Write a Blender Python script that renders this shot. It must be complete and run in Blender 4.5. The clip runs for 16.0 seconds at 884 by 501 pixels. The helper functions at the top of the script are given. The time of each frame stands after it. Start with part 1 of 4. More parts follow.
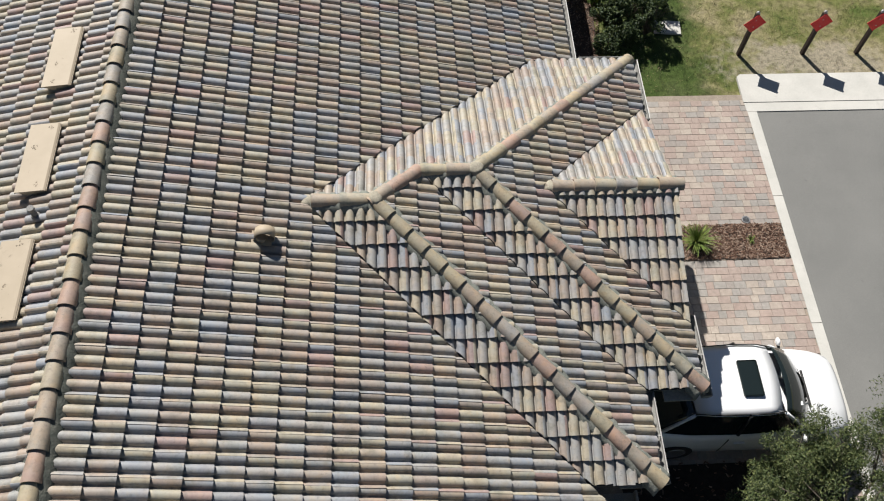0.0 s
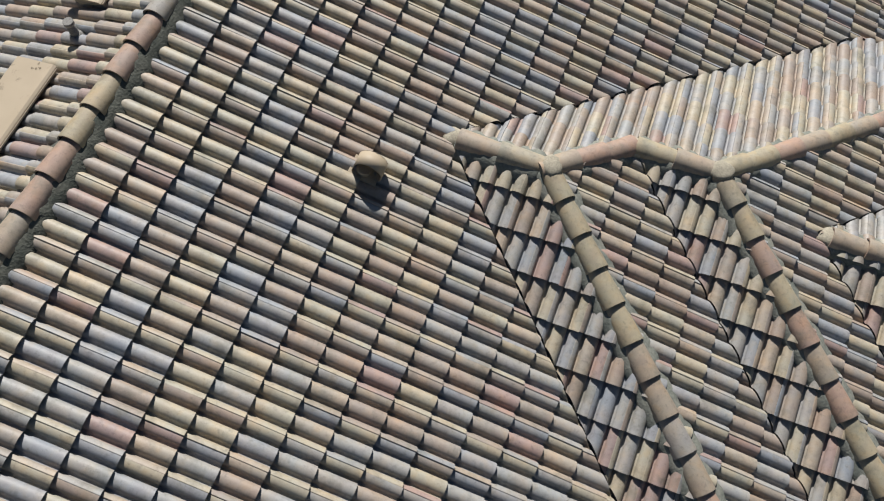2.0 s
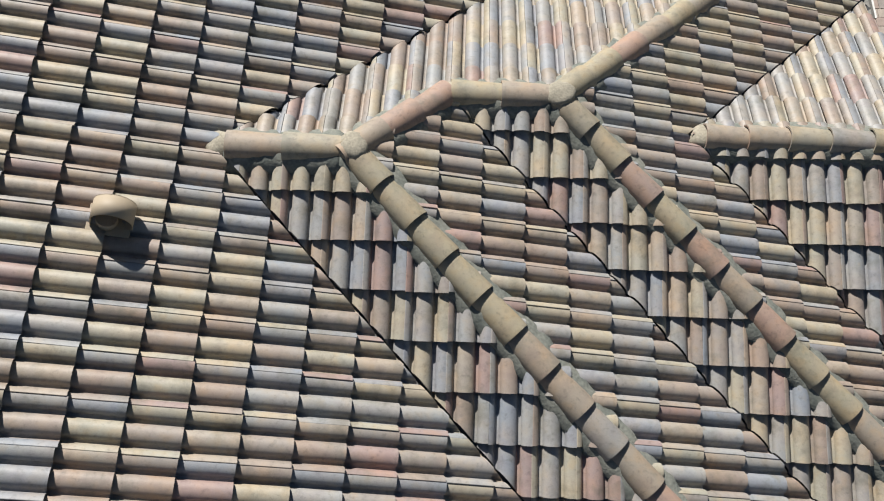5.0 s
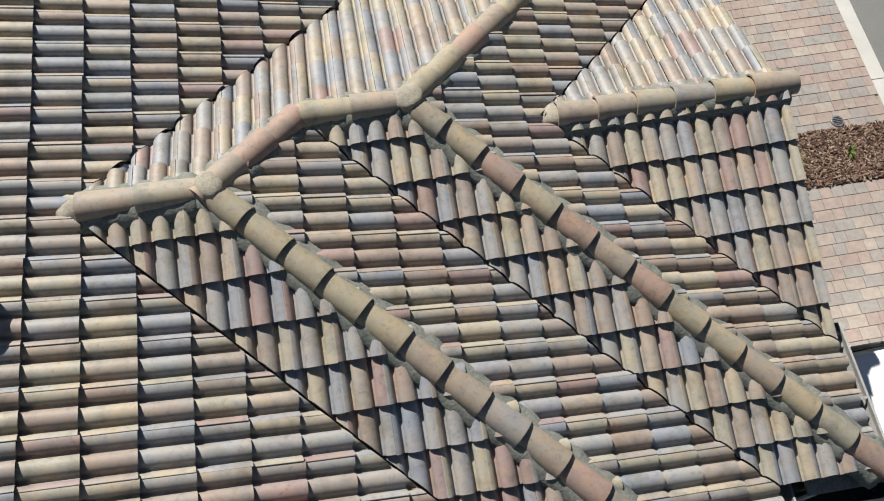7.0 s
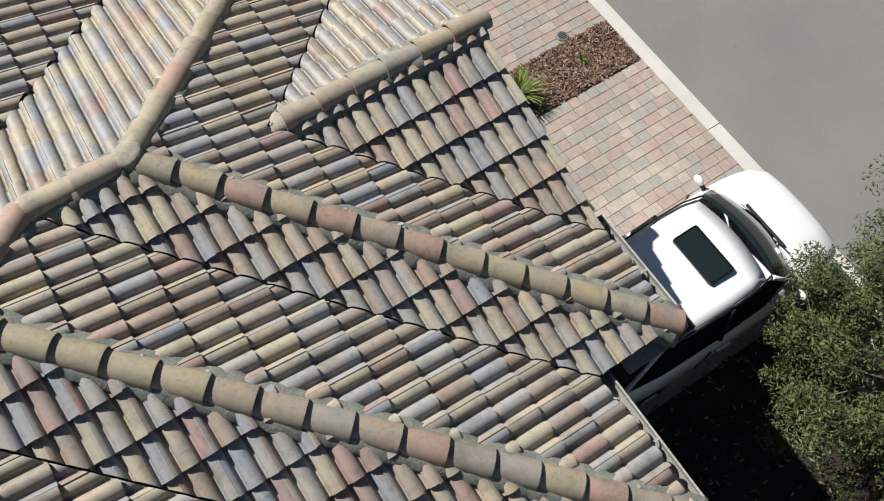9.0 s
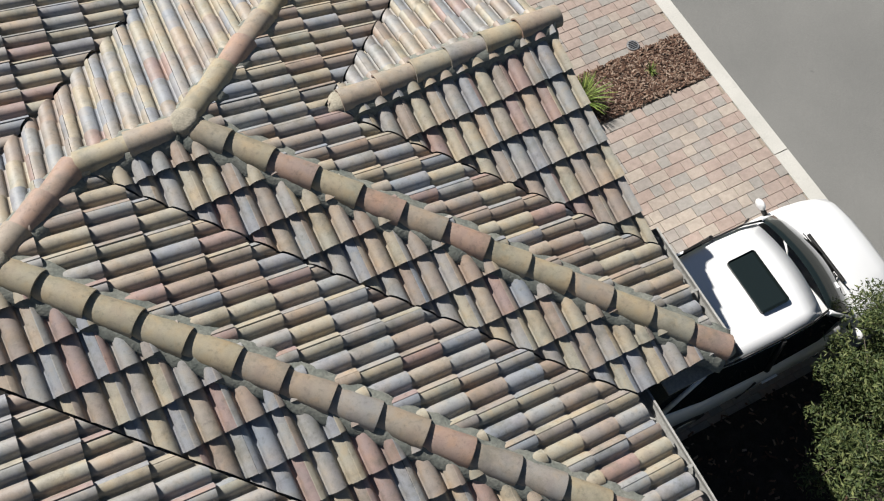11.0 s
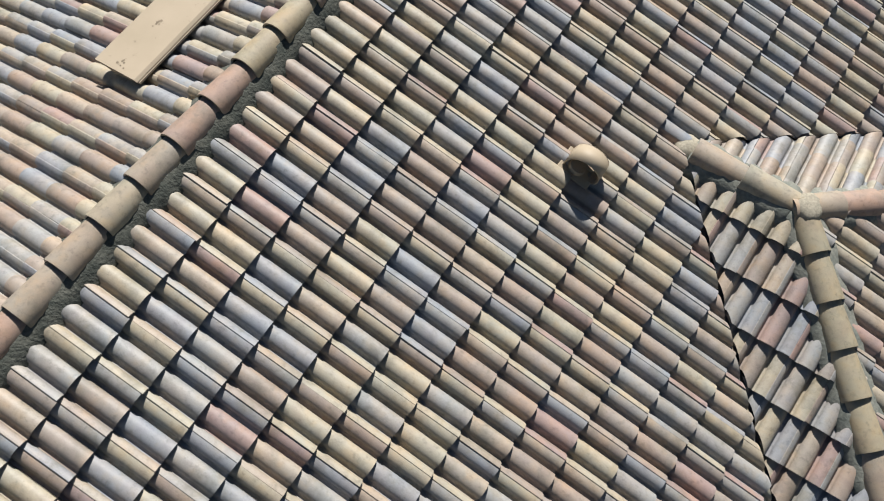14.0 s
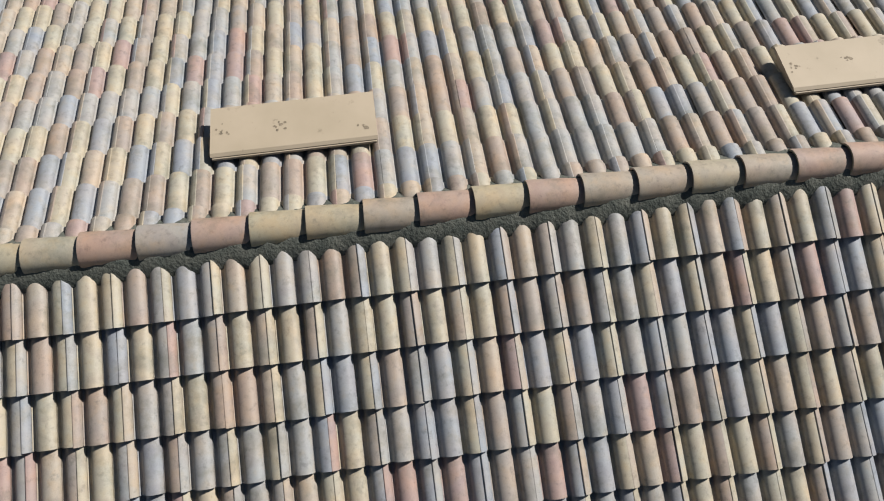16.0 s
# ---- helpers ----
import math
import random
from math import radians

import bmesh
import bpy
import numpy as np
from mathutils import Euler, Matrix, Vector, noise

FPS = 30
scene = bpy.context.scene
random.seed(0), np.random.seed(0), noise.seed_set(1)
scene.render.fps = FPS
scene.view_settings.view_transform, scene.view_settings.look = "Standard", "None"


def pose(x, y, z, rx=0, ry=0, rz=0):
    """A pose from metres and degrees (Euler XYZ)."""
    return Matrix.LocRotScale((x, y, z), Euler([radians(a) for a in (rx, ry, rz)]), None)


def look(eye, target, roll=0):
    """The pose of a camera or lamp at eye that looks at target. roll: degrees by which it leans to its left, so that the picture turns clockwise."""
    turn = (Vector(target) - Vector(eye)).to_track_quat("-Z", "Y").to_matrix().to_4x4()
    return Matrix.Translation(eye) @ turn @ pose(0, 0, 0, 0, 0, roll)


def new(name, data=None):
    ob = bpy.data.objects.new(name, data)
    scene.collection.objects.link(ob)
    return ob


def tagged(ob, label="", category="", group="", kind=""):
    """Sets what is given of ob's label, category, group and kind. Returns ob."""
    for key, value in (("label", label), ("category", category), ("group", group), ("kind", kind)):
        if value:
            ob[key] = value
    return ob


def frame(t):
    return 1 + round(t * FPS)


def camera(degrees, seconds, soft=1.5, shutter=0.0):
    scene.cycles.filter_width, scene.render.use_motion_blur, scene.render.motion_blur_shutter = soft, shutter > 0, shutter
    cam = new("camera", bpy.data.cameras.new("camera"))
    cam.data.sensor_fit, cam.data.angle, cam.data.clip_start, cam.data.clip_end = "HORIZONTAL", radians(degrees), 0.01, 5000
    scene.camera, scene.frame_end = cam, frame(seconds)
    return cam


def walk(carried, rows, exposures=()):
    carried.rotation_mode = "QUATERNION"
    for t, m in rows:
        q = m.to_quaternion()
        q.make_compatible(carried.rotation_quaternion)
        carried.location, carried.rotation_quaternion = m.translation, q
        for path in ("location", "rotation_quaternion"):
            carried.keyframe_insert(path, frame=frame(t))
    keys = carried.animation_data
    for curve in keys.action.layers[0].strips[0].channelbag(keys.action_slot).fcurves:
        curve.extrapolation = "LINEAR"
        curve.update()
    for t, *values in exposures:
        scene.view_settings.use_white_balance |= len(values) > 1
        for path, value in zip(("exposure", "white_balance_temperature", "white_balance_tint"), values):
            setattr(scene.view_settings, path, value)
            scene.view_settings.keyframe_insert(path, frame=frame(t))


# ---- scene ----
cam = camera(56.8, 16.0, soft=1.1)
# seconds, place in metres, turn in degrees
ROWS = [
    (0, 4.164, -6.784, 14.679, 30.11, -1.72, -2.82),
    (0.5, 4.430, -6.028, 13.823, 28.78, -1.15, 1.99),
    (1, 4.555, -5.303, 12.963, 27.34, -0.43, 10.06),
    (1.5, 4.490, -4.682, 12.125, 26.21, 0.27, 18.22),
    (2, 4.303, -4.143, 11.270, 25.24, 0.37, 20.70),
    (2.5, 4.127, -3.730, 10.525, 24.54, 0.22, 20.37),
    (3, 4.046, -3.398, 9.923, 23.98, 0.59, 20.42),
    (3.5, 4.108, -3.246, 9.732, 23.69, 0.61, 17.49),
    (4, 4.273, -3.185, 9.727, 23.80, 0.24, 11.28),
    (4.5, 4.452, -3.151, 9.731, 23.99, 0.24, 6.15),
    (7, 4.982, -3.103, 9.781, 24.19, -0.16, -9.75),
    (7.5, 5.095, -3.118, 9.814, 24.04, -0.23, -13.42),
    (8, 5.270, -3.173, 9.847, 23.99, -0.93, -19.84),
    (8.5, 5.515, -3.330, 9.868, 24.28, -0.76, -26.01),
    (9.75, 5.560, -3.480, 9.900, 24.60, -0.90, -39.50),
    (11, 5.562, -3.438, 9.726, 24.63, -0.14, -26.61),
    (11.5, 5.114, -3.300, 9.748, 24.64, -0.29, -16.79),
    (12, 4.778, -3.165, 9.857, 23.75, 0.31, -7.10),
    (12.5, 4.395, -3.114, 9.779, 23.50, 0.53, 1.46),
    (13, 4.023, -3.180, 9.723, 23.84, 0.19, 10.51),
    (13.5, 3.582, -3.410, 9.796, 24.19, -0.06, 22.93),
    (14, 3.122, -3.820, 10.108, 23.87, 0.79, 33.75),
    (14.5, 2.839, -4.140, 10.221, 24.21, -0.14, 47.27),
    (15, 2.655, -4.499, 10.264, 24.08, 0.11, 59.45),
    (15.5, 2.519, -4.826, 10.248, 24.07, 0.03, 72.34),
    (16, 2.436, -5.165, 10.245, 23.91, 0.05, 82.47),
]
walk(cam, [(t, pose(x, y, z, rx, ry, rz)) for t, x, y, z, rx, ry, rz in ROWS],
     [(0.0, 0.60), (1.0, 0.52), (2.0, 0.42), (3.0, 0.47), (4.5, 0.57), (11.5, 0.57), (13.0, 0.64), (15.0, 0.62), (16.0, 0.42)])

# ---- light ----
SUN_TO = Vector((-0.47, 1.0, 1.02)).normalized()
world = bpy.data.worlds.new("world")
scene.world = world
world.use_nodes = True
wn = world.node_tree.nodes
sky = wn.new("ShaderNodeTexSky")
sky.sky_type = "NISHITA"
sky.sun_disc = False
sky.sun_elevation = math.asin(SUN_TO.z)
sky.sun_rotation = math.atan2(SUN_TO.x, SUN_TO.y)
sky.air_density, sky.dust_density, sky.ozone_density = 1.0, 0.5, 1.5
wn["Background"].inputs["Strength"].default_value = 0.031
world.node_tree.links.new(sky.outputs[0], wn["Background"].inputs["Color"])
sun = new("sun", bpy.data.lights.new("sun", "SUN"))
sun.data.energy = 5.0
sun.data.angle = radians(0.53)
sun.data.color = (1.0, 0.965, 0.91)
sun.matrix_basis = look(SUN_TO * 60, (0, 0, 0))


# ---- materials ----
class Mat:
    """A node material with short calls for the nodes used here."""

    def __init__(self, name, rough=0.8, metal=0.0, spec=0.4):
        self.mat = bpy.data.materials.new(name)
        self.mat.use_nodes = True
        self.t = self.mat.node_tree
        self.b = self.t.nodes["Principled BSDF"]
        self.b.inputs["Roughness"].default_value = rough
        self.b.inputs["Metallic"].default_value = metal
        self.b.inputs["Specular IOR Level"].default_value = spec
        self.pos = self.t.nodes.new("ShaderNodeNewGeometry").outputs["Position"]

    def link(self, a, b):
        self.t.links.new(a, b)

    def value(self, socket, v):
        if isinstance(v, (int, float, tuple)):
            socket.default_value = v
        else:
            self.link(v, socket)

    def noise(self, scale, detail=4.0, rough=0.55, stretch=(1, 1, 1), vec=None):
        m = self.t.nodes.new("ShaderNodeMapping")
        m.inputs["Scale"].default_value = stretch
        self.link(vec or self.pos, m.inputs["Vector"])
        n = self.t.nodes.new("ShaderNodeTexNoise")
        n.inputs["Scale"].default_value = scale
        n.inputs["Detail"].default_value = detail
        n.inputs["Roughness"].default_value = rough
        self.link(m.outputs[0], n.inputs["Vector"])
        return n.outputs["Fac"]

    def ramp(self, fac, stops, constant=False):
        r = self.t.nodes.new("ShaderNodeValToRGB")
        e = r.color_ramp.elements
        if constant:
            r.color_ramp.interpolation = "CONSTANT"
        while len(e) < len(stops):
            e.new(0.5)
        for el, (p, c) in zip(e, stops):
            el.position = p
            el.color = (*c, 1) if isinstance(c, tuple) else (c, c, c, 1)
        self.link(fac, r.inputs[0])
        return r.outputs[0]

    def mix(self, fac, a, b, mode="MIX"):
        m = self.t.nodes.new("ShaderNodeMix")
        m.data_type = "RGBA"
        m.blend_type = mode
        self.value(m.inputs[0], fac)
        for s, v in ((m.inputs[6], a), (m.inputs[7], b)):
            self.value(s, (*v, 1) if isinstance(v, tuple) and len(v) == 3 else v)
        return m.outputs[2]

    def math(self, op, a, b=0.0):
        m = self.t.nodes.new("ShaderNodeMath")
        m.operation = op
        self.value(m.inputs[0], a)
        self.value(m.inputs[1], b)
        return m.outputs[0]

    def bump(self, fac, strength=0.3, distance=0.01):
        b = self.t.nodes.new("ShaderNodeBump")
        b.inputs["Strength"].default_value = strength
        b.inputs["Distance"].default_value = distance
        self.link(fac, b.inputs["Height"])
        self.link(b.outputs[0], self.b.inputs["Normal"])

    def color(self, c):
        self.value(self.b.inputs["Base Color"], (*c, 1) if isinstance(c, tuple) else c)
        return self.mat

    def pick(self):
        """A number of its own for each object and each loose piece of a mesh."""
        o = self.t.nodes.new("ShaderNodeObjectInfo").outputs["Random"]
        i = self.t.nodes.new("ShaderNodeNewGeometry").outputs["Random Per Island"]
        return self.math("FRACT", self.math("ADD", o, i))


def two_tone(name, a, b, scale, rough=0.85, fine=60.0, bump=0.3, dist=0.004, spec=0.3, metal=0.0):
    m = Mat(name, rough, metal, spec)
    big = m.ramp(m.noise(scale), [(0.3, a), (0.7, b)])
    small = m.ramp(m.noise(fine, 3), [(0.3, 0.75), (0.7, 1.15)])
    m.bump(m.noise(fine, 4), bump, dist)
    return m.color(m.mix(1.0, big, small, "MULTIPLY"))


def tile_material(name, stops, rough=0.55):
    m = Mat(name, rough, 0, 0.48)
    base = m.ramp(m.pick(), stops, True)
    flash = m.ramp(m.noise(10, 3), [(0.33, (0.84, 0.88, 0.96)), (0.50, (1, 1, 1)), (0.68, (1.14, 1.0, 0.86))])
    col = m.mix(0.85, base, flash, "MULTIPLY")
    streak = m.ramp(m.noise(5, 4, 0.6), [(0.38, (1.06, 0.97, 0.90)), (0.5, (1, 1, 1)), (0.62, (0.89, 0.96, 1.02))])
    col = m.mix(0.8, col, streak, "MULTIPLY")
    blotch = m.ramp(m.noise(22, 6, 0.7), [(0.32, 0.5), (0.46, 1.0), (0.8, 1.1)])
    col = m.mix(0.55, col, blotch, "MULTIPLY")
    soot = m.ramp(m.noise(3.2, 6, 0.7), [(0.50, 0.0), (0.70, 0.6)])
    col = m.mix(soot, col, (0.115, 0.112, 0.085))
    grain = m.noise(190, 3, 0.6)
    col = m.mix(0.35, col, m.ramp(grain, [(0.3, 0.7), (0.7, 1.2)]), "MULTIPLY")
    m.bump(grain, 0.25, 0.003)
    return m.color(col)


YELLOW, BUFF, GREY = (0.350, 0.315, 0.245), (0.335, 0.286, 0.232), (0.292, 0.285, 0.272)
BLUE, ROSE, BROWN = (0.255, 0.264, 0.280), (0.300, 0.222, 0.200), (0.290, 0.250, 0.216)
M_TILE = tile_material("concrete_tile", [(0.0, YELLOW), (0.17, GREY), (0.33, BUFF), (0.46, BLUE), (0.60, BROWN), (0.69, (0.295, 0.24, 0.20)), (0.78, YELLOW), (0.86, GREY), (0.93, ROSE)])
M_CAP = tile_material("concrete_cap", [(0.0, (0.33, 0.285, 0.20)), (0.3, (0.305, 0.255, 0.20)), (0.5, (0.315, 0.28, 0.212)), (0.62, (0.325, 0.232, 0.185)), (0.85, (0.285, 0.262, 0.235))], 0.66)
# grey-green main ridge mortar, its colour taken darker for shade beside the caps
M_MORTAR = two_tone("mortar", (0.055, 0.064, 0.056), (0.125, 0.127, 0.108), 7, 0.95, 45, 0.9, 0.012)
M_MORTAR_HIP = two_tone("hip_mortar", (0.13, 0.145, 0.13), (0.25, 0.25, 0.215), 6, 0.95, 45, 0.6, 0.008)
M_MORTAR_LIGHT = two_tone("mortar_light", (0.27, 0.25, 0.20), (0.37, 0.335, 0.265), 9, 0.95, 60, 0.5, 0.006)
M_DECK = two_tone("roof_underlay", (0.028, 0.028, 0.028), (0.05, 0.05, 0.048), 3)
M_VALLEY = two_tone("valley_metal", (0.06, 0.062, 0.065), (0.11, 0.11, 0.11), 4, 0.5, 30, 0.1, 0.002, 0.5, 0.6)
M_GUTTER = two_tone("gutter_metal", (0.27, 0.265, 0.25), (0.34, 0.335, 0.315), 3, 0.5, 40, 0.05, 0.001, 0.5)
M_STUCCO = two_tone("stucco", (0.55, 0.49, 0.39), (0.62, 0.56, 0.46), 1.5, 0.95, 70, 0.5, 0.004)
M_FASCIA = two_tone("fascia_paint", (0.36, 0.33, 0.28), (0.42, 0.39, 0.34), 2, 0.6, 50, 0.1, 0.001)


def painted_vent():
    m = Mat("vent_paint", 0.6, 0, 0.35)
    base = m.ramp(m.noise(2.2, 4), [(0.3, (0.345, 0.285, 0.205)), (0.7, (0.40, 0.33, 0.245))])
    stain = m.ramp(m.noise(9, 6, 0.7), [(0.62, 0.0), (0.72, 0.7)])
    m.bump(m.noise(30, 3), 0.1, 0.003)
    return m.color(m.mix(stain, base, (0.16, 0.13, 0.09)))


M_VENT = painted_vent()
M_SCUFF = two_tone("scuffed_primer", (0.13, 0.11, 0.08), (0.26, 0.21, 0.15), 30)


def paver_material():
    m = Mat("paver", 0.9, 0, 0.25)
    base = m.ramp(m.pick(), [(0.0, (0.355, 0.285, 0.248)), (0.2, (0.315, 0.282, 0.255)), (0.4, (0.395, 0.34, 0.29)), (0.55, (0.352, 0.278, 0.24)), (0.7, (0.315, 0.292, 0.266)), (0.85, (0.372, 0.315, 0.27))], True)
    col = m.mix(0.6, base, m.ramp(m.noise(14, 5, 0.65), [(0.3, 0.72), (0.7, 1.15)]), "MULTIPLY")
    col = m.mix(0.5, col, m.ramp(m.noise(1.0, 3), [(0.35, 0.8), (0.65, 1.1)]), "MULTIPLY")
    m.bump(m.noise(120, 3), 0.4, 0.003)
    return m.color(col)


M_PAVER = paver_material()
M_JOINT = two_tone("paver_joint", (0.25, 0.205, 0.165), (0.31, 0.262, 0.21), 8)


def asphalt_material():
    m = Mat("asphalt", 0.92, 0, 0.25)
    big = m.ramp(m.noise(0.45, 5, 0.6), [(0.3, (0.165, 0.165, 0.157)), (0.7, (0.205, 0.203, 0.192))])
    fine = m.ramp(m.noise(110, 3, 0.7), [(0.3, 0.72), (0.55, 1.0), (0.75, 1.4)])
    col = m.mix(0.8, big, fine, "MULTIPLY")
    spot = m.ramp(m.noise(2.6, 2), [(0.74, 0.0), (0.78, 0.5)])
    m.bump(m.noise(140, 3), 0.5, 0.004)
    return m.color(m.mix(spot, col, (0.06, 0.06, 0.06)))


M_ASPHALT = asphalt_material()


def fine_tone(name, a, b):
    m = Mat(name, 0.92, 0, 0.3)
    big = m.ramp(m.noise(1.6), [(0.3, a), (0.7, b)])
    fine = m.ramp(m.noise(55, 3), [(0.3, 0.92), (0.7, 1.05)])
    stain = m.ramp(m.noise(5.0, 6, 0.7), [(0.58, 1.0), (0.75, 0.82)])
    m.bump(m.noise(70, 3), 0.2, 0.002)
    return m.color(m.mix(1.0, m.mix(1.0, big, fine, "MULTIPLY"), stain, "MULTIPLY"))


M_CONCRETE = fine_tone("pale_concrete", (0.46, 0.45, 0.415), (0.54, 0.525, 0.485))


def lawn_material():
    m = Mat("lawn", 0.95, 0, 0.15)
    dry = m.ramp(m.noise(0.55, 6, 0.65), [(0.36, (0.10, 0.14, 0.035)), (0.46, (0.20, 0.205, 0.075)), (0.56, (0.33, 0.29, 0.16)), (0.70, (0.42, 0.37, 0.27))])
    fine = m.ramp(m.noise(38, 5, 0.75), [(0.25, 0.45), (0.5, 1.0), (0.8, 1.5)])
    # bare sandy strip along the sign posts and watered grass by the shrubs
    xyz = m.t.nodes.new("ShaderNodeSeparateXYZ")
    m.link(m.t.nodes.new("ShaderNodeTexCoord").outputs["Object"], xyz.inputs[0])
    rough = m.math("MULTIPLY", m.math("SUBTRACT", m.noise(1.3, 6, 0.7), 0.5), 3.2)
    away = m.math("ADD", m.math("ABSOLUTE", m.math("DIVIDE", m.math("SUBTRACT", xyz.outputs["Y"], 6.85), 0.75)), rough)
    side = m.math("ADD", m.math("DIVIDE", m.math("ABSOLUTE", m.math("SUBTRACT", xyz.outputs["X"], 14.2)), 2.2), rough)
    bare = m.ramp(m.math("MAXIMUM", away, side), [(0.45, 0.85), (0.95, 0.0)])
    near = m.math("ADD", m.math("DIVIDE", m.math("ABSOLUTE", m.math("SUBTRACT", xyz.outputs["X"], 10.4)), 1.7), m.math("MULTIPLY", rough, 0.6))
    lush = m.ramp(near, [(0.5, 0.85), (1.0, 0.0)])
    dry = m.mix(lush, dry, (0.055, 0.095, 0.022))
    dry = m.mix(bare, dry, (0.40, 0.35, 0.265))
    m.bump(m.noise(60, 4), 0.9, 0.03)
    clump = m.ramp(m.noise(7, 5, 0.7), [(0.35, 0.38), (0.5, 0.75), (0.7, 1.0)])
    dry = m.mix(0.85, dry, clump, "MULTIPLY")
    return m.color(m.mix(0.75, dry, fine, "MULTIPLY"))


M_LAWN = lawn_material()
M_BLADE = two_tone("grass_blade", (0.07, 0.12, 0.025), (0.17, 0.19, 0.06), 2.5, 0.8)
M_STRAW = two_tone("dry_grass_blade", (0.26, 0.22, 0.11), (0.36, 0.31, 0.18), 2.5, 0.85)


def chips_material():
    m = Mat("wood_chips", 0.95, 0, 0.15)
    base = m.ramp(m.pick(), [(0.0, (0.10, 0.058, 0.042)), (0.3, (0.17, 0.105, 0.075)), (0.55, (0.23, 0.16, 0.12)), (0.75, (0.30, 0.225, 0.175)), (0.9, (0.075, 0.05, 0.04))], True)
    return m.color(m.mix(0.5, base, m.ramp(m.noise(60, 3), [(0.3, 0.6), (0.7, 1.2)]), "MULTIPLY"))


M_CHIPS = chips_material()
# the house's shade is put into this soil's colour, hence nearly black
M_SHADED_SOIL = two_tone("shaded_soil", (0.022, 0.018, 0.015), (0.045, 0.036, 0.03), 9, 0.95, 50, 0.8, 0.02)
M_SOIL = two_tone("mulch_soil", (0.06, 0.042, 0.032), (0.11, 0.078, 0.06), 9, 0.95, 50, 0.8, 0.02)


def leaf_material(name, stops):
    m = Mat(name, 0.6, 0, 0.3)
    col = m.ramp(m.pick(), stops)
    return m.color(m.mix(0.35, col, m.ramp(m.noise(3.0, 2), [(0.3, 0.7), (0.7, 1.25)]), "MULTIPLY"))


M_LEAF = leaf_material("oak_leaf", [(0.0, (0.025, 0.042, 0.013)), (0.5, (0.058, 0.08, 0.025)), (1.0, (0.13, 0.145, 0.052))])
M_SHRUB = leaf_material("shrub_leaf", [(0.0, (0.02, 0.035, 0.014)), (0.6, (0.04, 0.065, 0.022)), (1.0, (0.10, 0.13, 0.035))])
M_BRIGHT = leaf_material("bright_leaf", [(0.0, (0.10, 0.17, 0.03)), (1.0, (0.26, 0.32, 0.07))])
M_BARK = two_tone("bark", (0.10, 0.085, 0.065), (0.20, 0.17, 0.135), 12, 0.95, 50, 0.8, 0.01)

M_CAR = Mat("white_car_paint", 0.18, 0, 0.5)
M_CAR.b.inputs["Coat Weight"].default_value = 0.6
M_CAR.b.inputs["Coat Roughness"].default_value = 0.05
M_CAR = M_CAR.color(M_CAR.ramp(M_CAR.noise(1.2), [(0.3, (0.78, 0.785, 0.79)), (0.7, (0.82, 0.82, 0.82))]))
M_GLASS = Mat("tinted_glass", 0.03, 0, 0.6).color((0.012, 0.018, 0.018))
M_TRIM = Mat("black_trim", 0.5, 0, 0.4)
M_TRIM = M_TRIM.color(M_TRIM.ramp(M_TRIM.noise(30), [(0.3, 0.012), (0.7, 0.022)]))
M_TYRE = two_tone("tyre_rubber", (0.018, 0.018, 0.018), (0.03, 0.03, 0.03), 20, 0.85)
M_RIM = two_tone("alloy_rim", (0.45, 0.45, 0.46), (0.55, 0.55, 0.56), 20, 0.35, 60, 0.05, 0.001, 0.5, 0.9)
M_LAMP = Mat("headlight_lens", 0.06, 0, 0.6).color((0.55, 0.57, 0.6))
M_SIGN = two_tone("red_sign_sheet", (0.58, 0.016, 0.02), (0.66, 0.022, 0.026), 6, 0.5, 60, 0.05, 0.001)
M_POST = two_tone("dark_sign_post", (0.028, 0.02, 0.018), (0.05, 0.035, 0.03), 14, 0.7)
M_STEEL = two_tone("galvanised_steel", (0.35, 0.35, 0.35), (0.48, 0.48, 0.48), 20, 0.45, 60, 0.1, 0.001, 0.5, 0.8)
M_PIPE = two_tone("vent_pipe_lead", (0.16, 0.16, 0.155), (0.26, 0.25, 0.235), 15, 0.7)


# ---- mesh helpers ----
def mesh_of(name, verts, faces, material, smooth=()):
    me = bpy.data.meshes.new(name)
    me.from_pydata(verts, [], faces)
    me.materials.append(material)
    if smooth is True:
        me.polygons.foreach_set("use_smooth", [True] * len(me.polygons))
    elif smooth:
        me.polygons.foreach_set("use_smooth", list(smooth))
    me.update()
    return me


def part(name, bm, material=None, parent=None, label=""):
    """Links a bmesh, or a mesh, as one object under a thing or a part."""
    if isinstance(bm, bmesh.types.BMesh):
        me = bpy.data.meshes.new(name)
        bm.to_mesh(me)
        bm.free()
        me.materials.append(material)
    else:
        me = bm
    ob = new(name, me)
    if parent:
        ob.parent = parent
    return tagged(ob, label)


def thing(name, label, category, m=None, group="", kind=""):
    ob = new(name)
    if m is not None:
        ob.matrix_basis = m
    return tagged(ob, label, category, group, kind)


def box(bm, x0, x1, y0, y1, z0, z1, bevel=0.0, m=None):
    r = bmesh.ops.create_cube(bm, size=1)
    vs = r["verts"]
    for v in vs:
        v.co = Vector((x0 + (v.co.x + 0.5) * (x1 - x0), y0 + (v.co.y + 0.5) * (y1 - y0), z0 + (v.co.z + 0.5) * (z1 - z0)))
    if bevel:
        es = {e for v in vs for e in v.link_edges}
        r = bmesh.ops.bevel(bm, geom=list(es), offset=bevel, segments=2, affect="EDGES", profile=0.5)
        vs = r["verts"]
    if m is not None:
        bmesh.ops.transform(bm, matrix=m, verts=list({v for v in vs}))
    return bm


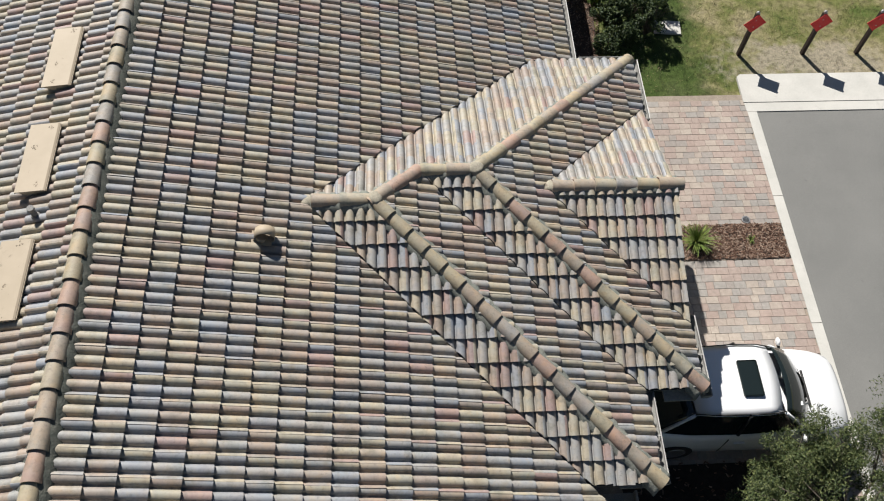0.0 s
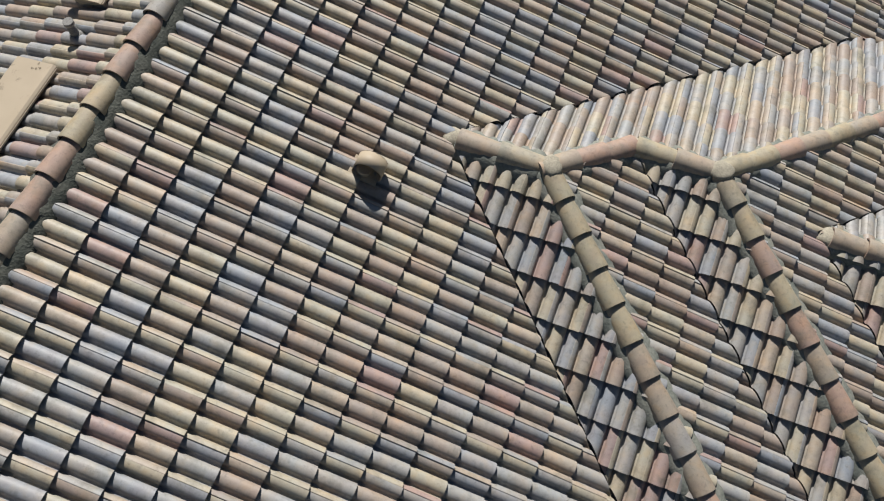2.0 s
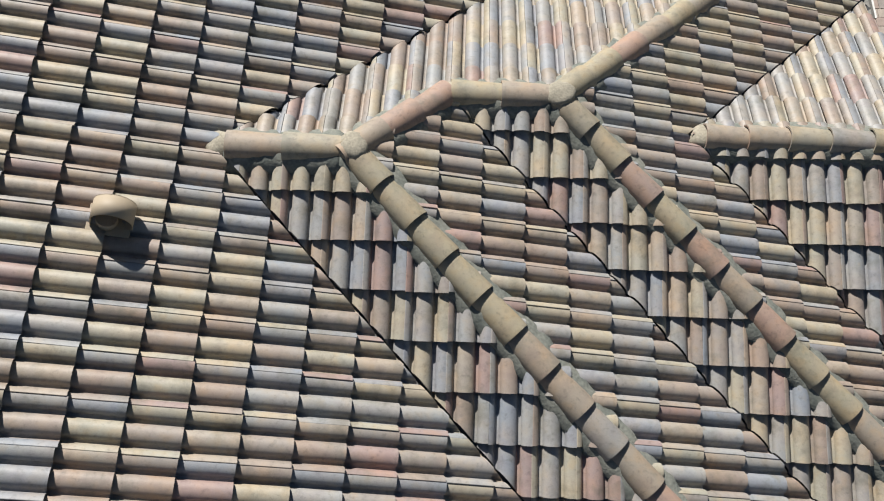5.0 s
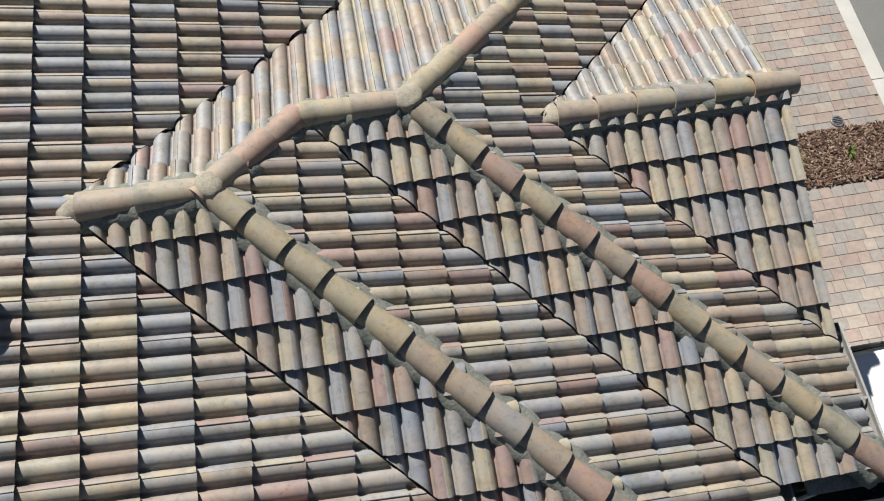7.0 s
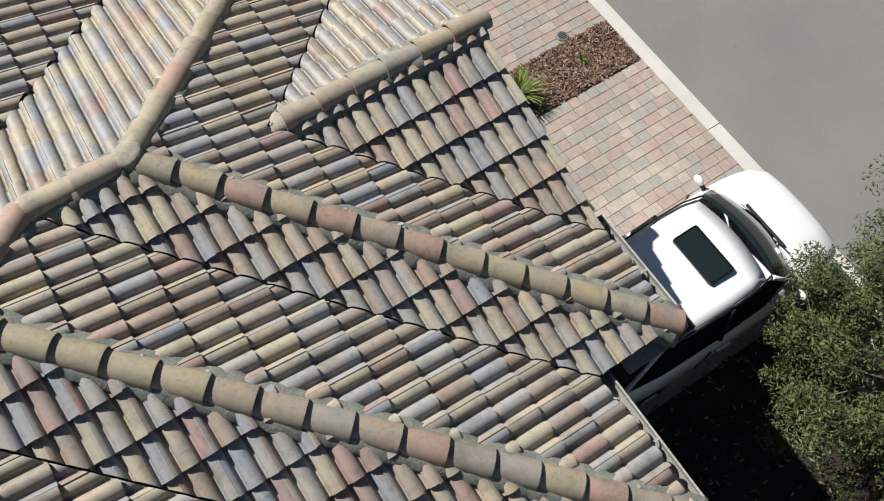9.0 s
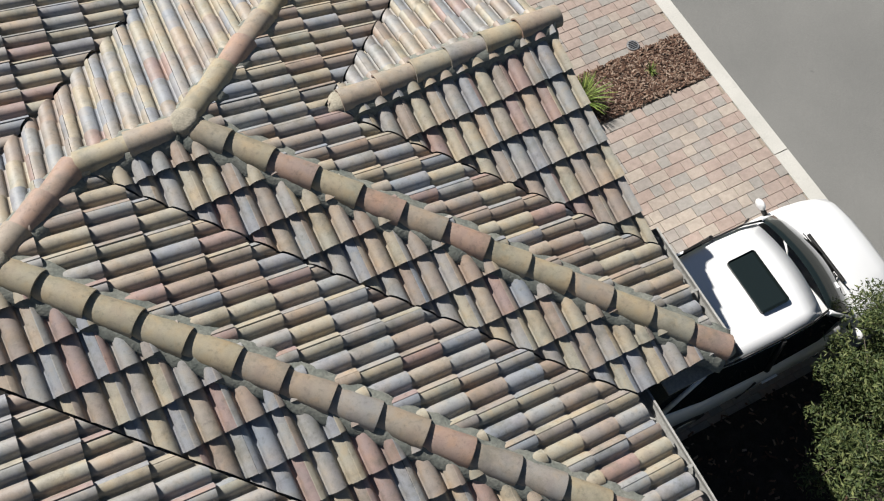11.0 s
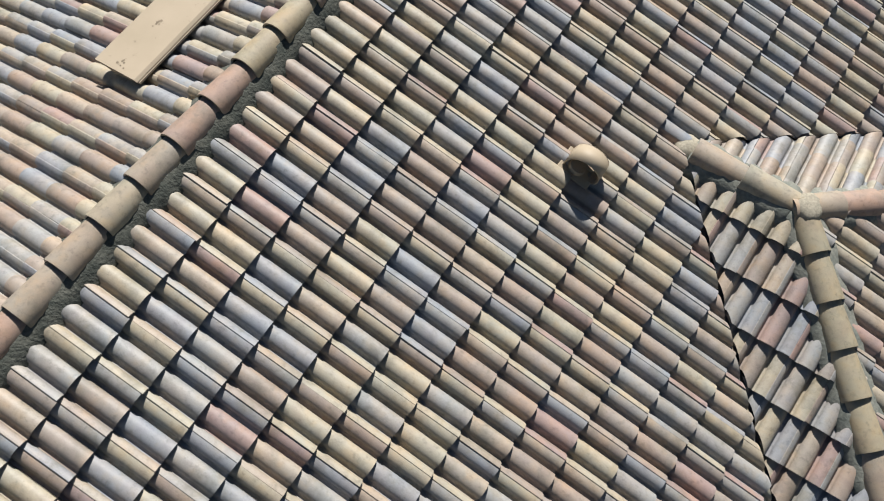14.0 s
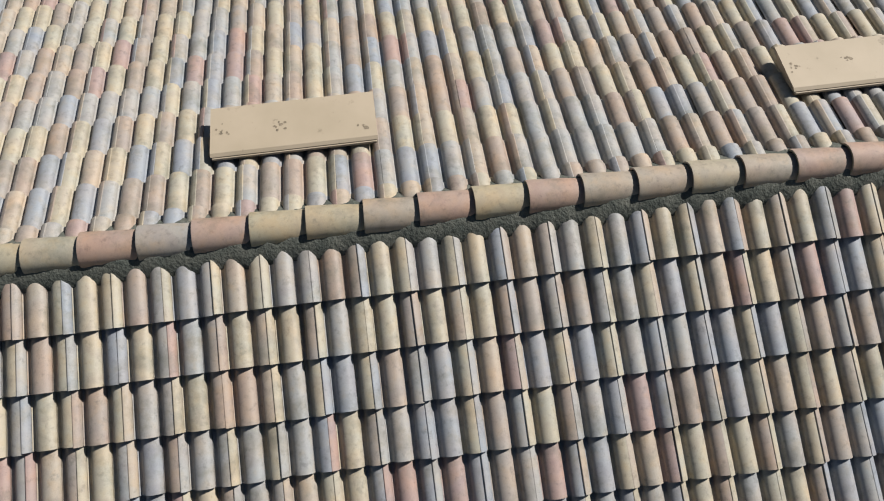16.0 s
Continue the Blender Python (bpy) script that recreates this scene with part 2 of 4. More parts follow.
def tube(bm, a, b, r0, r1, sides=8, caps=True):
    a, b = Vector(a), Vector(b)
    q = (b - a).to_track_quat("Z", "Y")
    rings = []
    for c, r in ((a, r0), (b, r1)):
        rings.append([bm.verts.new(c + q @ Vector((r * math.cos(k * math.tau / sides), r * math.sin(k * math.tau / sides), 0))) for k in range(sides)])
    for k in range(sides):
        f = bm.faces.new((rings[0][k], rings[0][(k + 1) % sides], rings[1][(k + 1) % sides], rings[1][k]))
        f.smooth = True
    if caps:
        bm.faces.new(rings[0][::-1])
        bm.faces.new(rings[1])
    return bm


def prism(bm, outline, z0, z1):
    """A flat polygon given as (x, y), pulled from z0 to z1."""
    lo = [bm.verts.new((x, y, z0)) for x, y in outline]
    hi = [bm.verts.new((x, y, z1)) for x, y in outline]
    n = len(outline)
    bm.faces.new(lo[::-1])
    bm.faces.new(hi)
    for k in range(n):
        bm.faces.new((lo[k], lo[(k + 1) % n], hi[(k + 1) % n], hi[k]))
    return bm


# ---- the roof's plan ----
P = 0.347                       # rise over run, on all slopes
COS = 1 / math.sqrt(1 + P * P)
ZT = 5.438                      # the tiles' middle height at the main ridge
R1, R2, R3 = 3.773, 5.351, 8.69  # x of the three ridges' outer ends
XV1, XV2, XV3 = 2.752, 4.458, 6.493  # x where each ridge leaves the slope behind it
Y2, Y3 = 0.685, 0.597           # y of the second and third ridge
E0, E1, E2 = 7.57, 7.77, 8.66   # x of the three front eaves
YN, YS2, YS1 = 3.99, -2.62, -4.0  # y of the side eaves
Y_LO, Y_HI = -11.5, 13.0
ROLL, EXPO, LIFT = 0.157, 0.356, 0.043
ZR1 = ZT - P * XV1
ZR2 = ZR1 - P * Y2
ZM2 = P * (R2 - Y2 - R1)        # height gained by the outer slope over the middle one
D1 = R1 - XV1
D2 = R2 - XV2


class Slope:
    """A tiled plane: z at the point o is z0, falling along d by P for each metre."""

    def __init__(self, o, z0, d):
        self.o, self.z0, self.d = Vector((*o, 0)), z0, Vector((*d, 0))
        self.v = Vector((d[0] * COS, d[1] * COS, -P * COS))
        self.n = Vector((d[0] * P * COS, d[1] * P * COS, COS))
        self.u = self.v.cross(self.n)

    def z(self, x, y):
        return self.z0 - P * ((x - self.o.x) * self.d.x + (y - self.o.y) * self.d.y)

    def at(self, x, y, up=0.0):
        return Vector((x, y, self.z(x, y))) + self.n * up

    def matrix(self, x, y, jitter=0.0, rnd=random):
        m = Matrix((self.u, self.v, self.n)).transposed().to_4x4()
        m.translation = self.at(x, y)
        return m


S_M = Slope((0, 0), ZT, (1, 0))
S_W = Slope((0, 0), ZT, (-1, 0))
S_M1 = Slope((D1, 0), ZT, (1, 0))
S_M2 = Slope((D1 + D2, 0), ZT, (1, 0))
S_N = Slope((0, 0), ZR1, (0, 1))
S_S1 = Slope((0, 0), ZR1, (0, -1))
S_S2 = Slope((0, Y2), ZR2, (0, -1))
ZR3 = ZT - P * (XV3 - D1 - D2)
S_G3N = Slope((0, Y3), ZR3, (0, 1))
S_G3S = Slope((0, Y3), ZR3, (0, -1))


# ---- one roof tile: two rolls with a pan between, a blunt nose, one lap line ----
HALF, CREST, U0 = 0.064, 0.047, 0.055   # half the roll's width, its height, where two tiles lap on a roll


def roll_height(u):
    """The tile's section: a barrel roll, then a flat pan up to the next roll."""
    q = ((u - 0.0715 + ROLL / 2) % ROLL - ROLL / 2) / HALF
    return CREST * (1 - abs(q) ** 2.1) ** 0.54 if abs(q) < 1 else -0.010


def tile_data():
    """One tile: from a lap on one roll, over a whole roll, to the lap on the roll after it."""
    verts, faces, smooth = [], [], []
    us = []
    for c in (0.0715, 0.0715 + ROLL, 0.0715 + 2 * ROLL):
        us += [c + HALF * q for q in (-1.0, -0.985, -0.93, -0.8, -0.6, -0.35, -0.1, 0.15, 0.4, 0.65, 0.82, 0.94, 0.985, 1.0)] + [c + HALF + 0.02]
    us = [U0] + [u for u in us if U0 + 0.001 < u < U0 + 2 * ROLL - 0.001] + [U0 + 2 * ROLL]
    prof = [(u, roll_height(u) + (0.004 if u > U0 + 1.72 * ROLL else 0.0)) for u in us]
    prof.append((U0 + 2 * ROLL + 0.0005, roll_height(U0) - 0.004))
    # each whole roll and each lapped half was tinted by itself: they share no points
    foot = 0.0715 + ROLL - HALF - 0.0005
    pan = 0.0715 + 2 * ROLL - HALF - 0.0005
    bands = [[p for p in prof if p[0] <= foot + 0.002], [p for p in prof if foot <= p[0] <= pan + 0.002], [p for p in prof if p[0] >= pan]]
    for band in bands:
        n = len(band)
        for rows in (((-0.42, -0.008), (0.0, LIFT)), ((0.0, LIFT), (-0.002, LIFT - 0.015))):
            base = len(verts)
            w = len(rows)
            for u, h in band:
                verts += [(u, y, h + d) for y, d in rows]
            for i in range(n - 1):
                for k in range(w - 1):
                    p = base + w * i + k
                    faces.append((p, p + 1, p + 1 + w, p + w))
                    smooth.append(k == 0 and band[i + 1][0] <= U0 + 2 * ROLL)
    return verts, faces, smooth


T_VERTS, T_FACES, T_SMOOTH = tile_data()
T_ARR = np.array(T_VERTS)
T_FLIP = [f[::-1] for f in T_FACES]
TILE_MESH = mesh_of("tile", T_VERTS, T_FLIP, M_TILE, T_SMOOTH)

house = thing("house", "single-storey stucco house under a variegated barrel-tile roof", "house")


def tile_slope(slope, label, pieces, eave, phase, near, limit=290):
    """pieces: convex outlines (lists of half planes a*x+b*y<=c); eave: distance along d of the lowest noses; near: the stretch of plan whose tiles stay single."""
    rnd = random.Random(len(label) * 7 + int(eave * 10))
    inner, edge = [], []
    run = EXPO * COS
    full = [(U0, 0), (U0 + 2 * ROLL, 0), (U0, -0.40 * COS), (U0 + 2 * ROLL, -0.40 * COS)]
    d, u = slope.d, Vector((slope.u.x, slope.u.y, 0))
    for k, (planes, (x0, x1, y0, y1)) in enumerate(pieces):
        cs = [(x - slope.o.x) * d.x + (y - slope.o.y) * d.y for x in (x0, x1) for y in (y0, y1)]
        us = [x * u.x + y * u.y for x in (x0, x1) for y in (y0, y1)]
        j = 0
        while eave - j * run > min(cs) - run:
            s = eave - j * run
            j += 1
            if s > max(cs) + run:
                continue
            i = math.floor((min(us) - phase) / (2 * ROLL)) - 1
            while phase + i * 2 * ROLL < max(us):
                a = phase + i * 2 * ROLL
                i += 1
                p = Vector((d.x * (s + slope.o.x * d.x + slope.o.y * d.y) + u.x * a, d.y * (s + slope.o.x * d.x + slope.o.y * d.y) + u.y * a, 0))
                cor = [p + u * cu + d * cv for cu, cv in full]
                worst = [max(A * c.x + B * c.y - C for c in cor) for A, B, C in planes]
                best = [min(A * c.x + B * c.y - C for c in cor) for A, B, C in planes]
                if max(best) > 0:
                    continue
                m = slope.matrix(p.x, p.y) @ Matrix.Translation((0, rnd.uniform(-0.006, 0.006), rnd.uniform(-0.003, 0.004))) @ Matrix.Rotation(rnd.uniform(-0.008, 0.008), 4, "Z")
                (inner if max(worst) <= 0 else edge).append((m, k))
    return inner, edge


def joined(name, mats, clip=None, material=None):
    verts, faces, smooth = [], [], []
    for m in mats:
        a = np.array(m)
        base = len(verts)
        verts += (T_ARR @ a[:3, :3].T + a[:3, 3]).tolist()
        faces += [tuple(base + i for i in f) for f in T_FLIP]
        smooth += T_SMOOTH
    return mesh_of(name, verts, faces, material or M_TILE, smooth)


def build_slope(slope, label, pieces, eave, phase, near):
    inner, edge = tile_slope(slope, label, pieces, eave, phase, near)
    deck = bmesh.new()
    for planes, (x0, x1, y0, y1) in pieces:
        vs = [deck.verts.new(slope.at(x, y, -0.02)) for x, y in ((x0, y0), (x1, y0), (x1, y1), (x0, y1))]
        f = deck.faces.new(vs)
        geom = [f, *f.edges, *f.verts]
        for A, B, C in planes:
            q = Vector((A, B, 0))
            r = bmesh.ops.bisect_plane(deck, geom=geom, plane_co=q * (C / q.length_squared), plane_no=q, clear_outer=True)
            geom = [e for e in r["geom"] if e.is_valid]
    bmesh.ops.recalc_face_normals(deck, faces=deck.faces)
    ext = bmesh.ops.extrude_face_region(deck, geom=deck.faces[:])
    for v in ext["geom"]:
        if isinstance(v, bmesh.types.BMVert):
            v.co -= slope.n * 0.03
    body = part("roof_slope", deck, M_DECK, house, label)
    cut = bmesh.new()
    for k, (planes, _) in enumerate(pieces):
        mats = [m for m, kk in edge if kk == k]
        if not mats:
            continue
        me = joined("cut", mats)
        b = bmesh.new()
        b.from_mesh(me)
        bpy.data.meshes.remove(me)
        for A, B, C in planes:
            q = Vector((A, B, 0))
            bmesh.ops.bisect_plane(b, geom=[*b.verts, *b.edges, *b.faces], plane_co=q * (C / q.length_squared), plane_no=q, clear_outer=True)
        tmp = bpy.data.meshes.new("cut")
        b.to_mesh(tmp)
        b.free()
        cut.from_mesh(tmp)
        bpy.data.meshes.remove(tmp)
    if len(cut.faces):
        tagged(part("cut_tiles", cut, M_TILE, body, "roof tiles cut along the hips and valleys"), kind="stuff")
    else:
        cut.free()
    cx, cy = near
    inner.sort(key=lambda e: (e[0].translation.x - cx) ** 2 + (e[0].translation.y - cy) ** 2)
    rest = [m for m, _ in inner[290:]]
    if rest:
        ob = part("tile_field", joined("tile_field", rest), None, body)
        tagged(ob, "variegated concrete barrel roof tiles", kind="stuff")
    for m, _ in inner[:290]:
        t = new("tile", TILE_MESH)
        t.parent = body
        t.matrix_basis = m
    return body


V = 0.008  # half the open valley


def above(x0, c):  # y >= (x - x0) + c
    return (1, -1, x0 - c)


def below(x0, c):  # y <= (x - x0) + c
    return (-1, 1, c - x0)


def above_neg(x0, c):  # y >= c - (x - x0)
    return (-1, -1, -c - x0)


def below_neg(x0, c):  # y <= c - (x - x0)
    return (1, 1, c + x0)


QV = V * 1.414
XN = XV1 + YN                   # where the main slope's valley reaches the side eave
# courses end on these lines, so that no tile is split where a slope parts
XB1 = E0 - 15 * EXPO * COS + 0.012
XB3 = E2 - 7 * EXPO * COS + 0.012
slopes = [
    (S_M, "front main roof slope", [
        ([(-1, 0, -0.185), (1, 0, XB1)], (0.185, XB1, Y_LO, Y_HI)),
        ([(-1, 0, -XB1), (0, -1, 0), (1, 0, XN), above(XV1, QV)], (XB1, XN, 0, Y_HI)),
        ([(-1, 0, -XN), (1, 0, E0), (0, -1, -YN)], (XN, E0, YN, Y_HI)),
        ([(-1, 0, -XB1), (0, 1, 0), (1, 0, E0), below_neg(XV1, -QV)], (XB1, E0, Y_LO, 0)),
    ], E0, 0.04, (2.3, -2.2)),
    (S_W, "rear main roof slope", [([(1, 0, -0.06), (-1, 0, E0)], (-E0, -0.06, Y_LO, Y_HI))], E0, 0.07, (-1.2, -3.5)),
    (S_M1, "middle front roof slope", [
        ([above_neg(R1, 0), below(R1, 0), below_neg(XV2, Y2 - QV), (1, 0, E1)], (R1, E1, YS1, Y2)),
    ], E1 - D1, 0.02, (5.5, -1.2)),
    (S_M2, "outer front roof slope", [
        ([above_neg(R2, Y2), below(R2, Y2), (1, 0, XB3)], (R2, XB3, YS2, YN)),
        ([above_neg(R2, Y2), below(R2, Y2), (-1, 0, -XB3), (0, -1, -Y3), (1, 0, E2), above(XV3, Y3 + QV)], (XB3, E2, Y3, YN)),
        ([above_neg(R2, Y2), below(R2, Y2), (-1, 0, -XB3), (0, 1, Y3), (1, 0, E2), below_neg(XV3, Y3 - QV)], (XB3, E2, YS2, Y3)),
    ], E2 - D1 - D2, 0.09, (7.2, -0.6)),
    (S_N, "side roof slope facing the sun", [
        ([(1, 0, XV2), (0, -1, 0), above(R1, 0), below(XV1, -QV), (0, 1, YN)], (XV1, XV2, 0, YN)),
        ([(-1, 0, -XV2), (0, -1, -Y2), above(R2, Y2), below(XV1, -QV), (0, 1, YN)], (XV2, E2, Y2, YN)),
    ], YN, 0.05, (5.0, 1.6)),
    (S_S1, "first shaded side roof slope", [
        ([(0, 1, 0), below_neg(R1, 0), above_neg(XV1, QV), (0, -1, -YS1)], (XV1, E1, YS1, 0)),
    ], -YS1, 0.11, (5.0, -1.6)),
    (S_S2, "second shaded side roof slope", [
        ([(0, 1, Y2), below_neg(R2, Y2), above_neg(XV2, Y2 + QV), (0, -1, -YS2)], (XV2, E2, YS2, Y2)),
    ], Y2 - YS2, 0.03, (6.5, -1.0)),
    (S_G3N, "sunlit slope of the small gable", [
        ([(0, -1, -Y3), (1, 0, E2), below(XV3, Y3 - QV)], (XV3, E2, Y3, Y3 + 2.3)),
    ], E2 - XV3, 0.02, (8, 1.2)),
    (S_G3S, "shaded slope of the small gable", [
        ([(0, 1, Y3), (1, 0, E2), above_neg(XV3, Y3 + QV)], (XV3, E2, Y3 - 2.3, Y3)),
    ], E2 - XV3, 0.06, (8, 0)),
]

# ---- ridge and hip caps ----
def cap_data():
    verts, faces, smooth = [], [], []
    seg = 14
    # outer skin, blunt end and inner skin do not share points, so their edges stay crisp
    for rings in (((-0.43, 0.110), (-0.012, 0.122), (0.0, 0.120)), ((0.0, 0.120), (0.0, 0.106)), ((0.0, 0.106), (-0.06, 0.104))):
        base = len(verts)
        for y, rad in rings:
            for k in range(seg + 1):
                a = math.radians(-14) + math.radians(208) * k / seg
                verts.append((rad * math.cos(a), y, rad * math.sin(a) * 0.92))
        w = seg + 1
        for i in range(len(rings) - 1):
            for k in range(seg):
                a = base + i * w + k
                faces.append((a, a + w, a + w + 1, a + 1))
                smooth.append(True)
    return verts, faces, smooth


CAP_MESH = mesh_of("ridge_cap", *cap_data()[:2], M_CAP, cap_data()[2])


def mortar_strip(a, b, rnd, w1=0.17, drop=0.1, low=0.02):
    """A lumpy bed of mortar under a line of caps."""
    bm = bmesh.new()
    a, b = Vector(a), Vector(b)
    n = max(4, int((b - a).length / 0.05))
    side = (b - a).cross(Vector((0, 0, 1))).normalized()
    rows = []
    for i in range(n + 1):
        c = a.lerp(b, i / n)
        row = []
        for f, h in ((-1.0, -drop), (-0.88, low), (-0.5, 0.06), (0.5, 0.06), (0.88, low), (1.0, -drop)):
            w = w1 if abs(f) > 0.6 else w1 * 0.8
            j = noise.noise(c * 9 + Vector((f * 3, 0, 0)))
            k = noise.noise(c * 22 + Vector((f * 5, 4, 0)))
            row.append(bm.verts.new(c + side * (f * w + 0.02 * j * (1 if f > 0 else -1)) + Vector((0, 0, h + 0.014 * k + 0.008 * j))))
        rows.append(row)
    for r, s in zip(rows, rows[1:]):
        for k in range(5):
            bm.faces.new((r[k], r[k + 1], s[k + 1], s[k])).smooth = True
    bm.faces.new(rows[0])
    bm.faces.new(rows[-1][::-1])
    bmesh.ops.recalc_face_normals(bm, faces=bm.faces)
    return bm


def ridge(name, label, a, b, seed, wide=0.155, low=0.035):
    """A line of caps from a to b, noses towards b."""
    rnd = random.Random(seed)
    a, b = Vector(a), Vector(b)
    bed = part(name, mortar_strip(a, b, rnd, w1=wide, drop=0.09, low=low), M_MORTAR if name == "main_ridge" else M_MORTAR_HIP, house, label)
    way = (b - a).normalized()
    side = way.cross(Vector((0, 0, 1))).normalized()
    up = side.cross(way)
    n = max(1, round((b - a).length / 0.358))
    step = (b - a).length / n
    tilt = Matrix.Rotation(math.atan2(0.027, step), 4, "X")
    for k in range(n):
        c = a + way * (step * (k + 1) + rnd.uniform(-0.008, 0.008)) + up * 0.022
        m = Matrix((side, way, up)).transposed().to_4x4()
        m.translation = c
        ob = new("ridge_cap", CAP_MESH)
        ob.parent = bed
        ob.matrix_basis = m @ tilt @ Matrix.Rotation(rnd.uniform(-0.02, 0.02), 4, "Z") @ Matrix.Rotation(rnd.uniform(-0.03, 0.03), 4, "Y")
    return bed


def blob(name, centre, r, seed, squash=0.48):
    bm = bmesh.new()
    bmesh.ops.create_icosphere(bm, subdivisions=3, radius=r)
    for v in bm.verts:
        k = noise.noise(v.co * 11 + Vector((seed, 0, 0))) * 0.22 + noise.noise(v.co * 34) * 0.07
        v.co = Vector((v.co.x, v.co.y, v.co.z * squash)) * (1 + k)
    for f in bm.faces:
        f.smooth = True
    bmesh.ops.translate(bm, verts=bm.verts, vec=centre)
    return part(name, bm, M_MORTAR_LIGHT, house, "rough pale mortar at the meeting of the ridges")


# ---- structure: ground ----
def flat(name, outline, z0, z1, material, label="", category="", kind="structure"):
    bm = bmesh.new()
    prism(bm, outline, z0, z1)
    bmesh.ops.recalc_face_normals(bm, faces=bm.faces)
    return tagged(part(name, bm, material), label, category, "", kind)


def ring_ground():
    bm = bmesh.new()
    xs = [-600, -60, -20, 8, 16, 24, 60, 600]
    ys = [-600, -60, -20, -8, 5, 16, 60, 600]
    grid = [[bm.verts.new((x, y, -0.03)) for x in xs] for y in ys]
    for j in range(len(ys) - 1):
        for i in range(len(xs) - 1):
            bm.faces.new((grid[j][i], grid[j][i + 1], grid[j + 1][i + 1], grid[j + 1][i]))
    return tagged(part("ground", bm, M_LAWN), "patchy half-dry lawn around the house", "ground", "", "structure")


KX = 12.33                      # the kerb's inner edge
ring_ground()
flat("road", [(KX + 0.2, -40), (KX + 30, -40), (KX + 30, 5.28), (KX + 0.2, 5.28)], -0.02, 0.012, M_ASPHALT, "grey worn asphalt road that ends at a pale kerb", "road")
y = -40.0
while y < 5.1:
    # cast in lengths with an open joint between them
    top = 5.19 if y + 3.2 > 5.1 else y + 3.045
    flat("kerb", [(KX, y), (KX + 0.22, y), (KX + 0.22, top), (KX, top)], -0.02, 0.035, M_CONCRETE, "pale flush concrete kerb between pavers and road", "kerb")
    y += 3.06
flat("kerb", [(KX - 0.01, 5.2), (KX + 30, 5.22), (KX + 30, 5.46), (KX - 0.02, 5.46)], -0.02, 0.032, M_CONCRETE, "pale concrete edge strip across the end of the road", "kerb")
flat("pavement", [(KX - 0.03, 5.47), (KX + 30, 5.47), (KX + 30, 6.35), (KX + 0.08, 6.33), (KX - 0.01, 6.26)], -0.02, 0.045, M_CONCRETE, "pale concrete apron across the end of the road", "pavement")


def house_walls():
    for name, (x0, x1, y0, y1), h in (("wall", (-6.2, 6.2, -11.0, 12.5), 2.95), ("wall", (6.2, 7.2, -3.5, 3.45), 2.95), ("wall", (7.2, 7.95, -0.9, 3.45), 2.95)):
        bm = bmesh.new()
        t = 0.2
        outer = [(x0, y0), (x1, y0), (x1, y1), (x0, y1)]
        inner = [(x0 + t, y0 + t), (x1 - t, y0 + t), (x1 - t, y1 - t), (x0 + t, y1 - t)]
        for k in range(4):
            q = (k + 1) % 4
            prism(bm, [outer[k], outer[q], inner[q], inner[k]], 0.0, h)
        bmesh.ops.recalc_face_normals(bm, faces=bm.faces)
        part(name, bm, M_STUCCO, house, "cream stucco wall")


house_walls()


def eave_box(a, b, out, z, soffit=0.55):
    """Fascia and soffit under an eave from a to b; out is the way the eave faces."""
    a, b, out = Vector((*a, 0)), Vector((*b, 0)), Vector((*out, 0))
    bm = bmesh.new()
    way = (b - a).normalized()
    o = [a - out * soffit, a - out * 0.07, b - out * 0.07, b - out * soffit]
    prism(bm, [(p.x, p.y) for p in o], z - 0.24, z - 0.21)
    o = [a - out * 0.10, a - out * 0.07, b - out * 0.07, b - out * 0.10]
    prism(bm, [(p.x, p.y) for p in o], z - 0.24, z - 0.06)
    bmesh.ops.recalc_face_normals(bm, faces=bm.faces)
    part("fascia", bm, M_FASCIA, house, "painted fascia board and soffit")


def gutter(a, b, out, z, wide=0.125):
    """An open box gutter from a to b with a rolled front lip and end plates."""
    a, b, out = Vector((*a, 0)), Vector((*b, 0)), Vector((*out, 0))
    prof = [(-0.06, 0.0), (-0.06, -0.11), (wide - 0.09, -0.11), (wide - 0.06, -0.05), (wide - 0.06, 0.0), (wide - 0.045, 0.008), (wide - 0.045, -0.012), (wide - 0.052, -0.055), (wide - 0.085, -0.118), (-0.066, -0.118), (-0.066, 0.0)]
    bm = bmesh.new()
    ends = []
    for c in (a, b):
        ends.append([bm.verts.new((c + out * q) + Vector((0, 0, z + h))) for q, h in prof])
    n = len(prof)
    for k in range(n):
        bm.faces.new((ends[0][k], ends[0][(k + 1) % n], ends[1][(k + 1) % n], ends[1][k]))
    for e, c in zip(ends, (a, b)):
        vs = [bm.verts.new((c + out * q) + Vector((0, 0, z + h))) for q, h in prof[:5]]
        bm.faces.new(vs)
    bmesh.ops.recalc_face_normals(bm, faces=bm.faces)
    g = part("gutter", bm, M_GUTTER, house, "pale aluminium eaves gutter")
    n = max(1, int((b - a).length / 0.75))
    for k in range(n):
        c = a.lerp(b, (k + 0.5) / n)
        s = bmesh.new()
        way = (b - a).normalized()
        mm = Matrix((out, way, Vector((0, 0, 1)))).transposed().to_4x4()
        mm.translation = c + Vector((0, 0, z))
        box(s, -0.07, wide - 0.05, -0.012, 0.012, -0.004, 0.004, 0, mm)
        part("strap", s, M_GUTTER, g)


